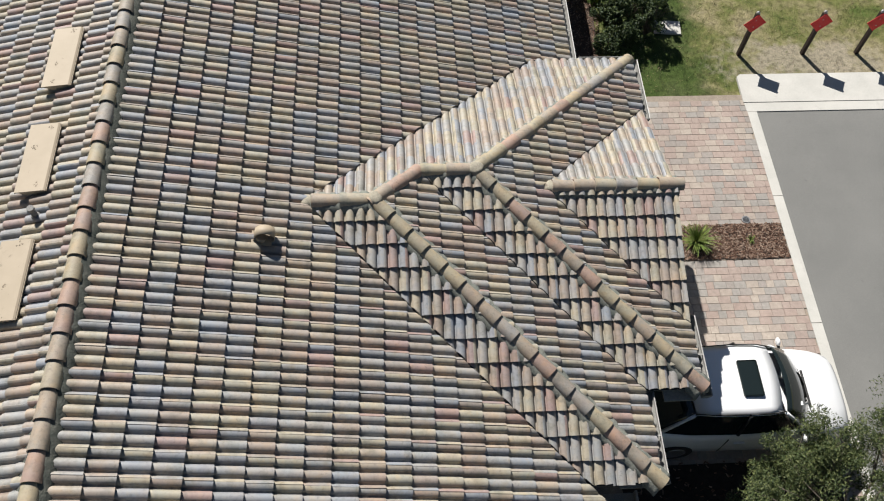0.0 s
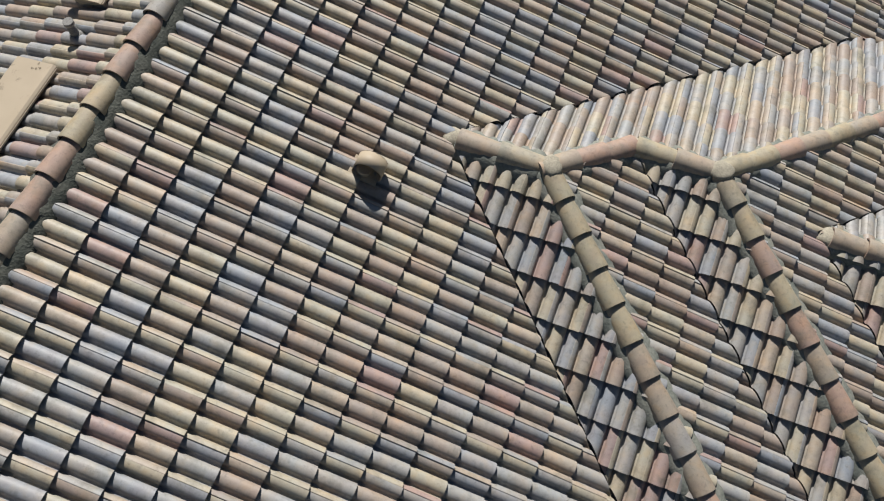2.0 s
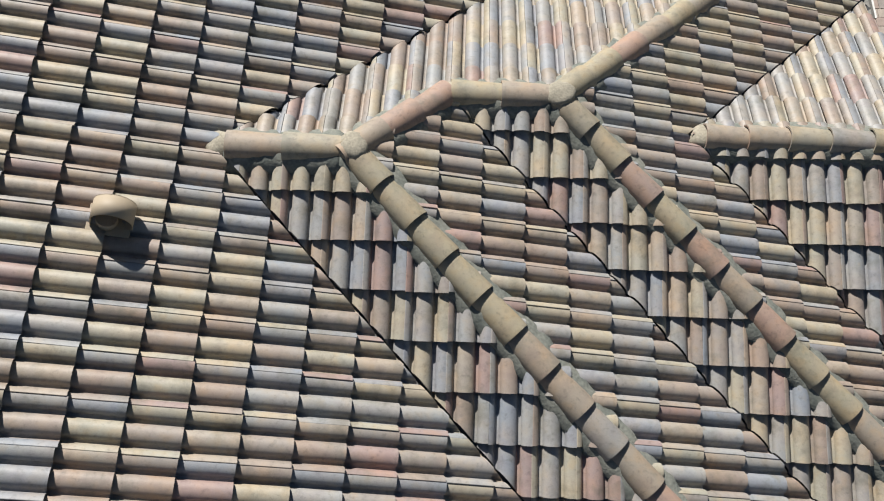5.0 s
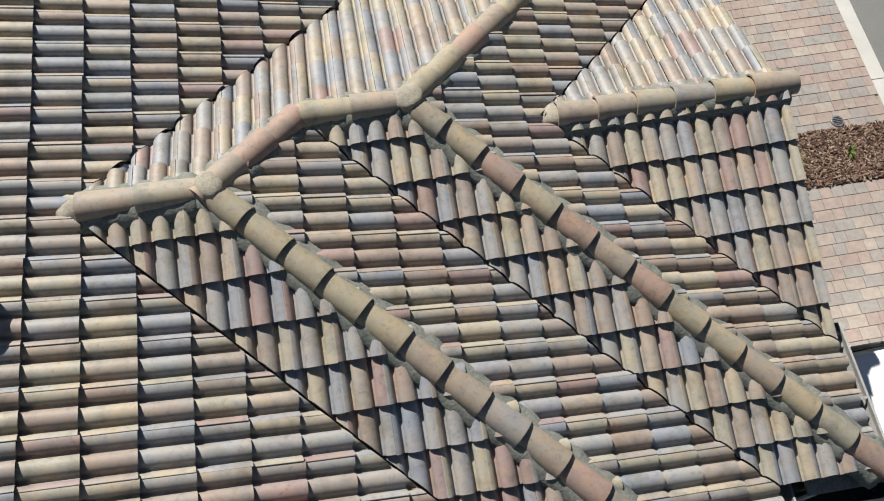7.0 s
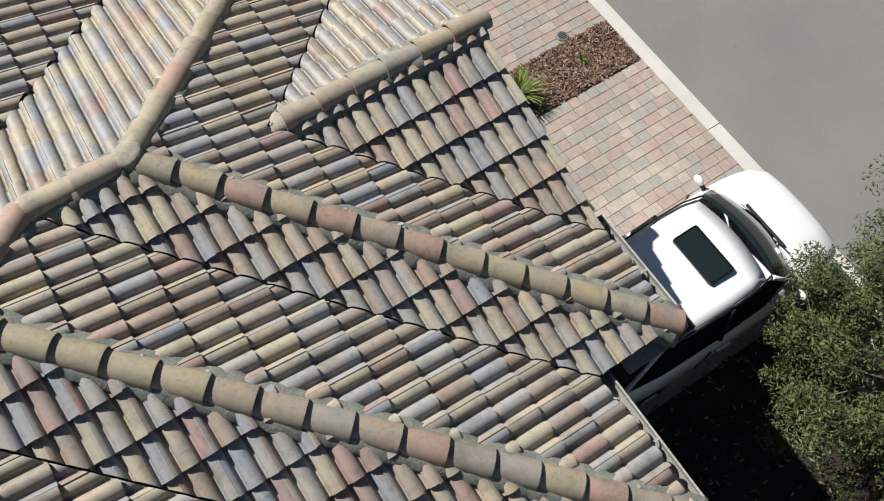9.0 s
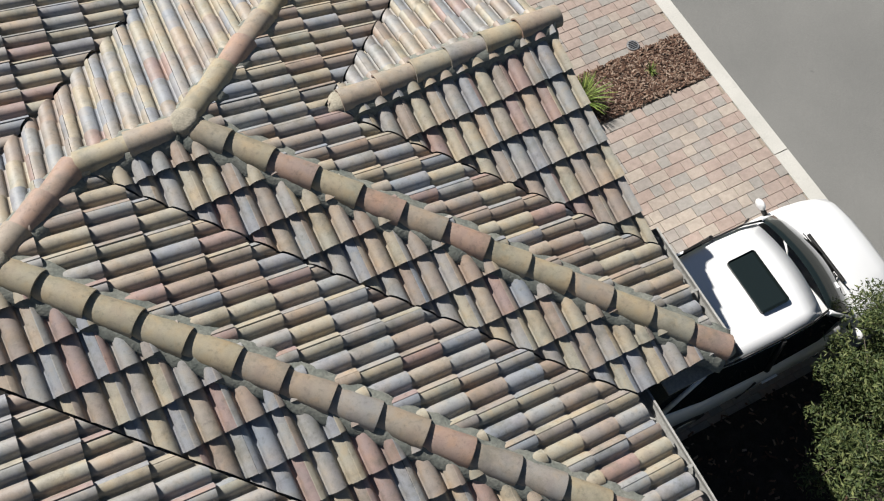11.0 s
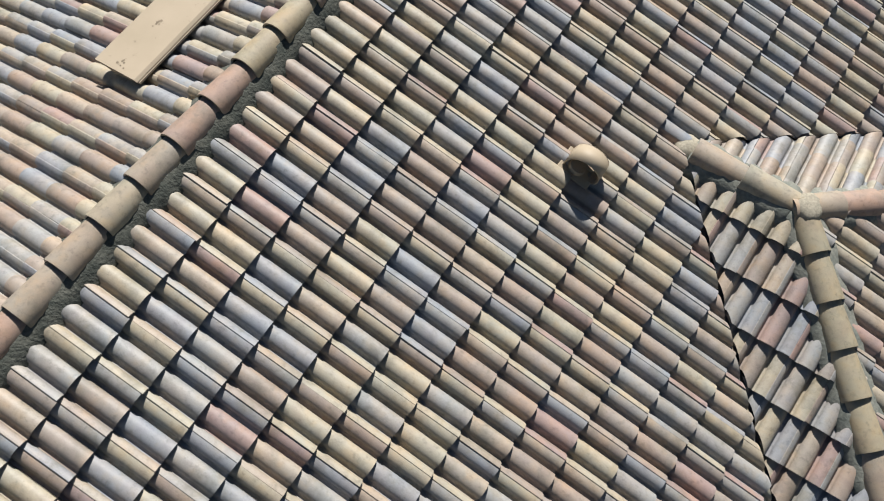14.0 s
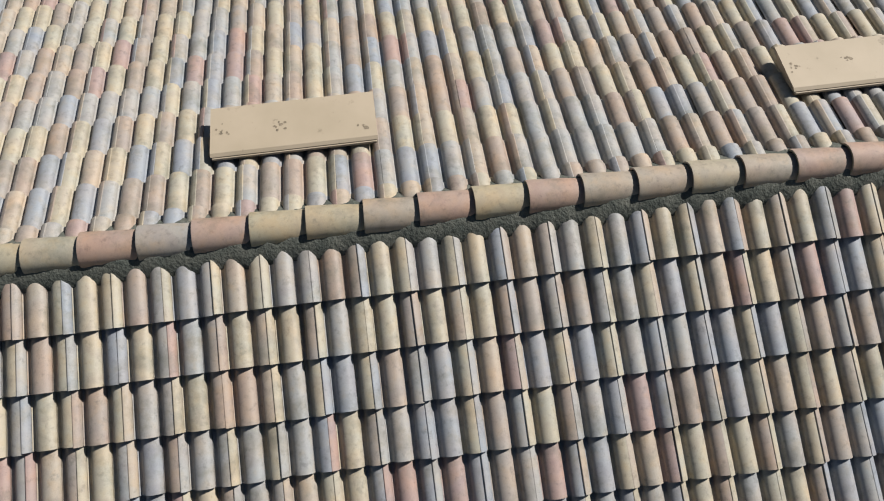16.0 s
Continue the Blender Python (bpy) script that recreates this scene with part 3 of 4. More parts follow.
ZE = ZR1 - P * YN
ZE0 = ZT - P * E0
for a, b, out in (((E0, YN - 0.02), (E0, Y_HI), (1, 0)), ((E2, Y3 + 2.0), (E2, YN + 0.05), (1, 0)), ((E2, YS2 - 0.1), (E2, Y3 - 1.98), (1, 0)), ((E1, YS1), (E1, YS2 + 0.02), (1, 0)), ((E0 + 0.1, YN), (E2, YN), (0, 1))):
    z = ZE0 if a[0] == b[0] == E0 else ZE
    eave_box(a, b, out, z)
    gutter((a[0] + 0.06 * out[0], a[1] + 0.06 * out[1]), (b[0] + 0.06 * out[0], b[1] + 0.06 * out[1]), out, z - 0.035)
eave_box((E0, Y_LO), (E0, YS1), (1, 0), ZE0)
eave_box((E0, YS1), (E1, YS1), (0, -1), ZE)
eave_box((E1, YS2), (E2 - 0.05, YS2), (0, -1), ZE)


def gable_end():
    bm = bmesh.new()
    x = E2 - 0.35
    vs = [(Y3 - 1.9, ZE - 0.2), (Y3 + 1.9, ZE - 0.2), (Y3, ZR3 - 0.08)]
    lo = [bm.verts.new((x, y, z)) for y, z in vs]
    hi = [bm.verts.new((x + 0.12, y, z)) for y, z in vs]
    bm.faces.new(lo[::-1])
    bm.faces.new(hi)
    for k in range(3):
        bm.faces.new((lo[k], lo[(k + 1) % 3], hi[(k + 1) % 3], hi[k]))
    bmesh.ops.recalc_face_normals(bm, faces=bm.faces)
    part("gable_wall", bm, M_STUCCO, house, "stucco gable wall")
    for s in (-1, 1):
        bm = bmesh.new()
        pts = [(Y3, ZR3 - 0.03), (Y3 + s * 2.1, ZR3 - 0.03 - P * 2.1), (Y3 + s * 2.1, ZR3 - 0.17 - P * 2.1), (Y3, ZR3 - 0.17)]
        lo = [bm.verts.new((E2 - 0.05, y, z)) for y, z in pts]
        hi = [bm.verts.new((E2 - 0.015, y, z)) for y, z in pts]
        bm.faces.new(lo)
        bm.faces.new(hi[::-1])
        for k in range(4):
            bm.faces.new((lo[k], lo[(k + 1) % 4], hi[(k + 1) % 4], hi[k]))
        bmesh.ops.recalc_face_normals(bm, faces=bm.faces)
        part("barge_board", bm, M_FASCIA, house)


gable_end()


# ---- things on the roof ----
def gooseneck(x, y):
    """A round-backed exhaust hood on the front slope, mouth to the ground side."""
    m = S_M.matrix(x, y)
    t = thing("roof_exhaust_hood", "tan metal exhaust hood with a round back on the roof tiles", "roof vent", m)
    bm = bmesh.new()
    box(bm, -0.115, 0.10, -0.165, 0.12, 0.03, 0.058, 0.004)
    part("flashing", bm, M_VENT, t)
    bm = bmesh.new()
    # a half drum with its axis along u, closed at the sunny end and open at the other
    seg, r, w = 20, 0.14, 0.10
    prof = [(-r, 0.05)] + [(r * math.sin(a), 0.15 + r * math.cos(a)) for a in [math.radians(-90 + 200 * k / seg) for k in range(seg + 1)]]
    out = [[bm.verts.new((s, v, n)) for v, n in prof] for s in (-w, w * 0.55)]
    for k in range(seg + 1):
        bm.faces.new((out[0][k], out[0][k + 1], out[1][k + 1], out[1][k])).smooth = True
    bm.faces.new([bm.verts.new(v.co) for v in out[0]])
    # the lip folded in at the low end
    tip = out[1][-1].co
    lip = [bm.verts.new(p) for p in ((-w, tip.y, tip.z), (w * 0.55, tip.y, tip.z), (w * 0.55, tip.y - 0.05, tip.z - 0.015), (-w, tip.y - 0.05, tip.z - 0.015))]
    bm.faces.new(lip)
    bmesh.ops.recalc_face_normals(bm, faces=bm.faces)
    hood = part("hood", bm, M_VENT, t)
    sol = hood.modifiers.new("sheet", "SOLIDIFY")
    sol.thickness = 0.006
    bm = bmesh.new()
    tube(bm, (0, -0.04, 0.03), (0, -0.04, 0.12), 0.075, 0.07, 14)
    part("neck", bm, M_VENT, t)
    return t


def off_ridge_vent(y, k):
    """A long low sheet vent on the rear slope, closed towards the ridge and open below."""
    m = S_W.matrix(-0.80, y) @ Matrix.Translation((0, 0, 0.045))
    t = thing("ridge_vent_box", "tan painted sheet-metal attic vent lying on the roof tiles", "roof vent", m, "vents behind the ridge")
    L, W, H = 1.17, 0.42, 0.15
    bm = bmesh.new()
    prof = [(-W / 2, 0.055), (-W / 2 + 0.02, 0.075), (W / 2, H + 0.01), (W / 2 + 0.012, H - 0.02), (W / 2 - 0.01, H - 0.012), (-W / 2 + 0.02, 0.062)]
    ends = [[bm.verts.new((s * L / 2, v, n)) for v, n in prof] for s in (-1, 1)]
    n = len(prof)
    for i in range(n):
        bm.faces.new((ends[0][i], ends[0][(i + 1) % n], ends[1][(i + 1) % n], ends[1][i]))
    for e in ends:
        bm.faces.new(e)
    bmesh.ops.recalc_face_normals(bm, faces=bm.faces)
    part("cover", bm, M_VENT, t)
    for s in (-1, 1):
        bm = bmesh.new()
        a = [(s * (L / 2 - 0.012), -W / 2 + 0.02, 0.05), (s * (L / 2 - 0.012), W / 2 - 0.10, 0.05), (s * (L / 2 - 0.012), W / 2 - 0.012, H - 0.02)]
        lo = [bm.verts.new(p) for p in a]
        hi = [bm.verts.new((p[0] - s * 0.006, p[1], p[2])) for p in a]
        bm.faces.new(lo)
        bm.faces.new(hi[::-1])
        for i in range(3):
            bm.faces.new((lo[i], lo[(i + 1) % 3], hi[(i + 1) % 3], hi[i]))
        bmesh.ops.recalc_face_normals(bm, faces=bm.faces)
        part("end_plate", bm, M_VENT, t)
    bm = bmesh.new()
    box(bm, -L / 2 + 0.01, L / 2 - 0.01, -W / 2 - 0.01, W / 2 - 0.10, 0.030, 0.048, 0.003)
    part("flashing", bm, M_VENT, t)
    rnd = random.Random(k)
    for cx, cv in ((rnd.uniform(-0.2, 0.2), rnd.uniform(-0.02, 0.08)), (-0.5, rnd.uniform(-0.08, 0.1)), (0.5, rnd.uniform(-0.12, 0.0))):
        bm = bmesh.new()
        for _ in range(9):
            px, pv = cx + rnd.gauss(0, 0.025), cv + rnd.gauss(0, 0.02)
            h = 0.075 + (pv + W / 2 - 0.02) / (W - 0.02) * (H - 0.065) + 0.0015
            r = rnd.uniform(0.004, 0.013)
            vs = [bm.verts.new((px + r * math.cos(a) * rnd.uniform(0.5, 1.4), pv + r * math.sin(a), h + r * math.sin(a) * 0.22)) for a in [i * math.tau / 6 for i in range(6)]]
            bm.faces.new(vs)
        part("scuff_mark", bm, M_SCUFF, t, "dark scuffed patch of worn paint")
    return t


def pipe_vent(x, y, h=0.24):
    m = S_W.matrix(x, y)
    m = Matrix.Translation(m.translation)
    t = thing("plumbing_vent", "short grey lead-flashed plumbing vent pipe in the tiles", "vent pipe", m)
    bm = bmesh.new()
    tube(bm, (0, 0, -0.05), (0, 0, h), 0.042, 0.040, 14)
    part("pipe", bm, M_PIPE, t)
    bm = bmesh.new()
    tube(bm, (0, 0, 0.0), (0, 0, 0.09), 0.085, 0.052, 14)
    part("flashing_boot", bm, M_PIPE, t)
    bm = bmesh.new()
    tube(bm, (0, 0, h - 0.03), (0, 0, h + 0.012), 0.049, 0.049, 14)
    part("collar", bm, M_PIPE, t)


gooseneck(2.22, -0.76)
for k, y in enumerate((4.2, 2.2, 0.32, -1.62, -5.8)):
    if k:
        off_ridge_vent(y, k)
pipe_vent(-0.72, -0.62)
pipe_vent(-2.3, 2.0, 0.3)


# ---- car ----
def loft(bm, rows, smooth=True, close=False):
    vs = [[bm.verts.new(p) for p in r] for r in rows]
    for a, b in zip(vs, vs[1:]):
        for k in range(len(a) - 1):
            bm.faces.new((a[k], a[k + 1], b[k + 1], b[k])).smooth = smooth
    return vs


def car_half_width(x):
    """Half the body's width along the car; the nose is at +2.15, the tail at -2.15."""
    t = abs(x) / 2.15
    return 0.86 * (1 - 0.20 * t ** 6 - 0.03 * t ** 2)


def build_car(m):
    t = thing("car", "white family car with a dark sunroof parked on the paver drive", "car", m)
    xs = [-2.15, -2.12, -2.0, -1.7, -1.3, -0.9, -0.4, 0.1, 0.5, 0.78, 1.1, 1.45, 1.75, 1.95, 2.07, 2.13, 2.15]

    def belt(x):
        if x < 0.75:
            return 0.93
        return 0.93 - 0.20 * ((x - 0.75) / 1.4) ** 1.7

    rows = []
    for x in xs:
        w, b = car_half_width(x), belt(x)
        end = max(0.0, (abs(x) - 2.0) / 0.15)
        w *= 1 - 0.22 * end ** 2
        b = b - 0.16 * end ** 2
        half = [(w * 0.90, 0.20 + 0.1 * end), (w * 0.985, 0.34 + 0.04 * end), (w, 0.55), (w * 0.985, b - 0.10), (w * 0.94, b - 0.02), (w * 0.80, b + 0.035), (w * 0.45, b + 0.07), (0.0, b + 0.08)]
        x = min(x, 0.9) + max(0.0, x - 0.9) * 0.72
        rows.append([(x, y, z) for y, z in half] + [(x, -y, z) for y, z in half[-2::-1]])
    bm = bmesh.new()
    vs = loft(bm, rows)
    bm.faces.new(vs[0])
    bm.faces.new(vs[-1][::-1])
    bmesh.ops.recalc_face_normals(bm, faces=bm.faces)
    body = part("body", bm, M_CAR, t)
    # cabin: lower edge at the belt, upper edge at the roof
    low = [(-1.75, 0.70), (-1.2, 0.77), (-0.4, 0.79), (0.30, 0.775), (0.80, 0.71)]
    top = [(-1.25, 0.59), (-0.95, 0.64), (-0.35, 0.66), (0.05, 0.65), (0.28, 0.61)]
    zl = [0.95, 0.96, 0.965, 0.965, 0.955]
    zt = [1.40, 1.44, 1.455, 1.445, 1.415]
    bm = bmesh.new()
    nn = 9
    rows = []
    for (x, w), z in zip(top, zt):
        rows.append([(x - 0.06 * (abs(2 * k / nn - 1) ** 2 if x > 0 else -abs(2 * k / nn - 1) ** 2 * 0.5), w * (1 - 2 * k / nn), z + 0.035 * (1 - (1 - 2 * k / nn) ** 2)) for k in range(nn + 1)])
    loft(bm, rows)
    bmesh.ops.recalc_face_normals(bm, faces=bm.faces)
    roof = part("roof_panel", bm, M_CAR, t)
    roof.modifiers.new("sheet", "SOLIDIFY").thickness = 0.02
    for s in (1, -1):
        bm = bmesh.new()
        loft(bm, [[(x, s * w, z) for (x, w), z in zip(low, zl)], [(x, s * w, z - 0.006) for (x, w), z in zip(top, zt)]])
        bmesh.ops.recalc_face_normals(bm, faces=bm.faces)
        part("side_window", bm, M_GLASS, t, "dark tinted side glass")
        for a, b in (((low[0], zl[0]), (top[0], zt[0])), ((low[2], zl[2]), (top[2], zt[2])), ((low[4], zl[4]), (top[4], zt[4]))):
            bm = bmesh.new()
            tube(bm, (a[0][0], s * (a[0][1] + 0.004), a[1]), (b[0][0], s * (b[0][1] + 0.004), b[1] + 0.01), 0.034, 0.028, 8)
            part("pillar", bm, M_TRIM if a[0] == low[2] else M_CAR, t)
        bm = bmesh.new()
        for k in range(4):
            tube(bm, (top[k][0], s * (top[k][1] - 0.015), zt[k] + 0.022), (top[k + 1][0], s * (top[k + 1][1] - 0.015), zt[k + 1] + 0.022), 0.012, 0.012, 6)
        part("roof_channel", bm, M_TRIM, t, "thin black roof channel")
        mir = bmesh.new()
        bmesh.ops.create_uvsphere(mir, u_segments=14, v_segments=9, radius=0.1)
        for v in mir.verts:
            v.co = Vector((0.72 + v.co.x * 0.38, s * (0.985 + v.co.y * 0.25 * s) , 0.99 + v.co.z * 0.62))
            v.co.y = s * (0.915 + (abs(v.co.y) - 0.985) * 3.4)
        for f in mir.faces:
            f.smooth = True
        mi = part("wing_mirror", mir, M_CAR, t)
        arm = bmesh.new()
        tube(arm, (0.72, s * 0.78, 0.95), (0.72, s * 0.90, 0.98), 0.03, 0.025, 8)
        part("mirror_arm", arm, M_TRIM, mi)
        h = bmesh.new()
        box(h, -0.42, -0.22, s * 0.872 - 0.015, s * 0.872 + 0.015, 0.76, 0.79, 0.006)
        part("door_handle", h, M_CAR, t)
        for x in (-0.55, 0.55):
            seam = bmesh.new()
            box(seam, x - 0.004, x + 0.004, s * 0.852 - 0.012, s * 0.852 + 0.012, 0.35, 0.90)
            part("door_seam", seam, M_TRIM, t)
        hl = bmesh.new()
        bmesh.ops.create_uvsphere(hl, u_segments=14, v_segments=8, radius=0.12)
        for v in hl.verts:
            v.co = Vector((1.63 + v.co.x * 1.0, s * (0.58 + v.co.y * 1.0), 0.66 + v.co.z * 0.6))
        for f in hl.faces:
            f.smooth = True
        part("headlight", hl, M_LAMP, t, "clear headlight")
    # windscreen and rear screen, bowed
    for name, (xa, wa, za), (xb, wb, zb), bow in (("windscreen", (0.84, 0.71, 0.965), (0.30, 0.605, 1.415), 0.13), ("rear_screen", (-1.80, 0.68, 0.95), (-1.25, 0.585, 1.40), -0.10)):
        bm = bmesh.new()
        rows = []
        for i in range(6):
            f = i / 5
            rows.append([(xa + (xb - xa) * f + bow * (1 - (2 * k / 10 - 1) ** 2) * (1 - 0.45 * f), (wa + (wb - wa) * f) * (1 - 2 * k / 10), za + (zb - za) * f + 0.05 * math.sin(math.pi * f) + 0.03 * (1 - (2 * k / 10 - 1) ** 2)) for k in range(11)])
        loft(bm, rows)
        bmesh.ops.recalc_face_normals(bm, faces=bm.faces)
        g = part(name, bm, M_GLASS, t, "dark tinted glass")
        g.modifiers.new("pane", "SOLIDIFY").thickness = 0.006
        if name == "windscreen":
            for y0 in (0.05, -0.45):
                w = bmesh.new()
                tube(w, (0.965, y0, 1.008), (0.915, y0 + 0.32, 1.022), 0.006, 0.005, 6)
                part("wiper", w, M_TRIM, g)
            w = bmesh.new()
            box(w, 0.66, 0.73, -0.40, -0.33, 1.205, 1.215, 0, None)
            part("toll_tag", w, M_CAR, g, "small white tag behind the glass")
    bm = bmesh.new()
    box(bm, -0.40, -0.05, -0.33, 0.33, 1.480, 1.500, 0.03)
    part("sunroof", bm, M_GLASS, t, "dark glass sunroof")
    bm = bmesh.new()
    box(bm, 0.96, 1.00, -0.34, 0.34, 0.985, 1.014, 0.012)
    part("cowl", bm, M_TRIM, t, "black cowl below the windscreen")
    bm = bmesh.new()
    box(bm, 1.74, 1.81, -0.5, 0.5, 0.36, 0.52, 0.02)
    part("grille", bm, M_TRIM, t)
    for x in (-1.3, 1.15):
        for s in (1, -1):
            w = bmesh.new()
            tube(w, (x, s * 0.66, 0.31), (x, s * 0.855, 0.31), 0.31, 0.31, 24)
            wh = part("wheel", w, M_TYRE, t, "black tyre on alloy wheel")
            r = bmesh.new()
            tube(r, (x, s * 0.84, 0.31), (x, s * 0.864, 0.31), 0.20, 0.19, 18)
            part("rim", r, M_RIM, wh)
    return t


build_car(pose(10.23, -2.0, 0.03) @ Matrix.Diagonal((1.0, 0.98, 1.19, 1.0)))


# ---- signs at the road's end ----
def end_sign(x, y, turn):
    t = thing("end_of_road_sign", "red diamond sign on a dark square post in dry grass", "road sign", pose(x, y, -0.03, 0, 0, turn), "signs at the road's end")
    bm = bmesh.new()
    box(bm, -0.045, 0.045, -0.045, 0.045, 0.0, 1.34, 0.006)
    post = part("post", bm, M_POST, t)
    bm = bmesh.new()
    bmesh.ops.create_uvsphere(bm, u_segments=10, v_segments=6, radius=0.045)
    bmesh.ops.translate(bm, verts=bm.verts, vec=(0, 0, 1.36))
    part("post_cap", bm, M_STEEL, post, "pale post cap")
    bm = bmesh.new()
    q = Matrix.Translation((0, -0.056, 1.08)) @ Matrix.Rotation(radians(45), 4, "Y")
    box(bm, -0.20, 0.20, -0.004, 0.004, -0.20, 0.20, 0, q)
    plate = part("plate", bm, M_SIGN, t)
    bm = bmesh.new()
    for h in (0.98, 1.18):
        tube(bm, (0, -0.05, h), (0, -0.066, h), 0.012, 0.012, 8)
    part("bolt", bm, M_STEEL, plate)


for x in (12.56, 14.16, 15.52, 17.0):
    end_sign(x, 7.03, 8)


# ---- planting ----
def leaf_cloud(rnd, spots, count, size, slim=0.45):
    verts, faces = [], []
    for _ in range(count):
        c, r = rnd.choice(spots)
        d = Vector((rnd.gauss(0, 1), rnd.gauss(0, 1), rnd.gauss(0, 0.8)))
        p = Vector(c) + d.normalized() * r * rnd.random() ** 0.45
        a = Vector((rnd.uniform(-1, 1), rnd.uniform(-1, 1), rnd.uniform(-0.5, 0.8))).normalized()
        b = a.cross(Vector((rnd.uniform(-1, 1), rnd.uniform(-1, 1), rnd.uniform(-1, 1)))).normalized()
        s = size * rnd.uniform(0.6, 1.4)
        k = len(verts)
        nrm = a.cross(b)
        verts += [p - a * s, p + b * s * slim + nrm * s * 0.12, p + a * s, p - b * s * slim + nrm * s * 0.12]
        faces += [(k, k + 1, k + 2), (k, k + 2, k + 3)]
    return [tuple(v) for v in verts], faces


def tree(x, y, seed):
    rnd = random.Random(seed)
    t = thing("tree", "small fine-leaved evergreen tree beside the parked car", "tree", pose(x, y, -0.03))
    bm = bmesh.new()
    tube(bm, (0, 0, 0), (0.03, 0.02, 0.75), 0.075, 0.06, 10)
    tube(bm, (0.03, 0.02, 0.72), (0.0, 0.05, 1.3), 0.06, 0.045, 10)
    tips = []
    for k in range(22):
        a = k * 2.4 + rnd.uniform(-0.3, 0.3)
        z0 = rnd.uniform(0.6, 1.3)
        r = rnd.uniform(0.35, 0.8)
        mid = Vector((r * math.cos(a), r * math.sin(a), z0 + rnd.uniform(0.25, 0.6)))
        tube(bm, (0.02, 0.03, z0), mid, 0.032, 0.018, 6)
        for _ in range(5):
            b = a + rnd.uniform(-0.7, 0.7)
            q = rnd.uniform(0.25, 0.95)
            tip = mid + Vector((q * math.cos(b), q * math.sin(b), rnd.uniform(-0.1, 0.55)))
            tube(bm, mid, tip, 0.016, 0.004, 5)
            tips.append(tip)
            for _ in range(2):
                c = b + rnd.uniform(-1.2, 1.2)
                q = rnd.uniform(0.15, 0.38)
                tip2 = tip + Vector((q * math.cos(c), q * math.sin(c), rnd.uniform(-0.05, 0.3)))
                tube(bm, tip, tip2, 0.005, 0.002, 4, False)
                tips.append(tip2)
    trunk = part("trunk", bm, M_BARK, t)
    spots = [(tuple(p), rnd.uniform(0.08, 0.26)) for p in tips]
    for _ in range(150):
        a, q = rnd.uniform(0, math.tau), 1.25 * math.sqrt(rnd.random())
        top = 2.15 - 0.75 * (q / 1.3) ** 2
        spots.append(((q * math.cos(a), q * math.sin(a), top - 0.9 * rnd.random() ** 1.6), rnd.uniform(0.10, 0.24)))
    v, f = leaf_cloud(rnd, spots, 80000, 0.023, 0.32)
    part("crown", mesh_of("crown", v, f, M_LEAF), None, t, "fine olive-green foliage with gaps")
    return t


tree(11.25, -4.45, 5).scale = (1.15, 1.15, 1.12)


def shrub(name, label, x, y, r, h, seed, mat, count=2600, size=0.035):
    rnd = random.Random(seed)
    t = thing(name, label, "shrub", pose(x, y, -0.03), "shrubs along the house")
    bm = bmesh.new()
    spots = []
    for k in range(26):
        a = rnd.uniform(0, math.tau)
        q = r * math.sqrt(rnd.random()) * 0.85
        tip = Vector((q * math.cos(a), q * math.sin(a), h * rnd.uniform(0.35, 0.92)))
        tube(bm, (0, 0, 0), tip, 0.014, 0.004, 5)
        spots.append((tuple(tip), r * rnd.uniform(0.16, 0.34)))
    part("stems", bm, M_BARK, t)
    v, f = leaf_cloud(rnd, spots, count, size)
    part("foliage", mesh_of("foliage", v, f, mat), None, t)


for i, (x, y, r, h, mat) in enumerate(((9.35, 7.15, 0.42, 0.5, M_SHRUB), (9.75, 7.6, 0.5, 0.8, M_SHRUB), (9.45, 8.2, 0.5, 0.75, M_SHRUB), (10.05, 8.35, 0.6, 1.0, M_SHRUB), (10.35, 7.75, 0.5, 1.1, M_SHRUB), (9.2, 9.0, 0.45, 0.8, M_BRIGHT), (9.95, 9.2, 0.6, 1.1, M_SHRUB), (10.6, 8.9, 0.6, 1.2, M_SHRUB))):
    shrub("garden_shrub", "dense dark green garden shrub in a mulched bed" if mat is M_SHRUB else "yellow-green young shrub in a mulched bed", x, y, r, h, 40 + i, mat)


def strap_clump(x, y, seed, n=150, size=0.5):
    rnd = random.Random(seed)
    t = thing("strap_leaf_plant", "bright green clump of arching strap leaves in the mulch", "plant", pose(x, y, 0.02))
    for g, mat in (("leaves", M_BRIGHT), ("inner_leaves", M_BLADE)):
        verts, faces = [], []
        for _ in range(n // 2):
            a = rnd.uniform(0, math.tau)
            L = size * rnd.uniform(0.6, 1.15)
            w = 0.011
            side = Vector((-math.sin(a), math.cos(a), 0)) * w
            lean = rnd.uniform(0.25, 1.0)
            k = len(verts)
            for i in range(6):
                f = i / 5
                c = Vector((math.cos(a), math.sin(a), 0)) * (L * lean * f ** 1.3) + Vector((0, 0, L * (f - 0.55 * lean * f * f)))
                verts += [tuple(c - side * (1 - 0.8 * f)), tuple(c + side * (1 - 0.8 * f))]
            for i in range(5):
                q = k + 2 * i
                faces.append((q, q + 1, q + 3, q + 2))
        part(g, mesh_of(g, verts, faces, mat), None, t)


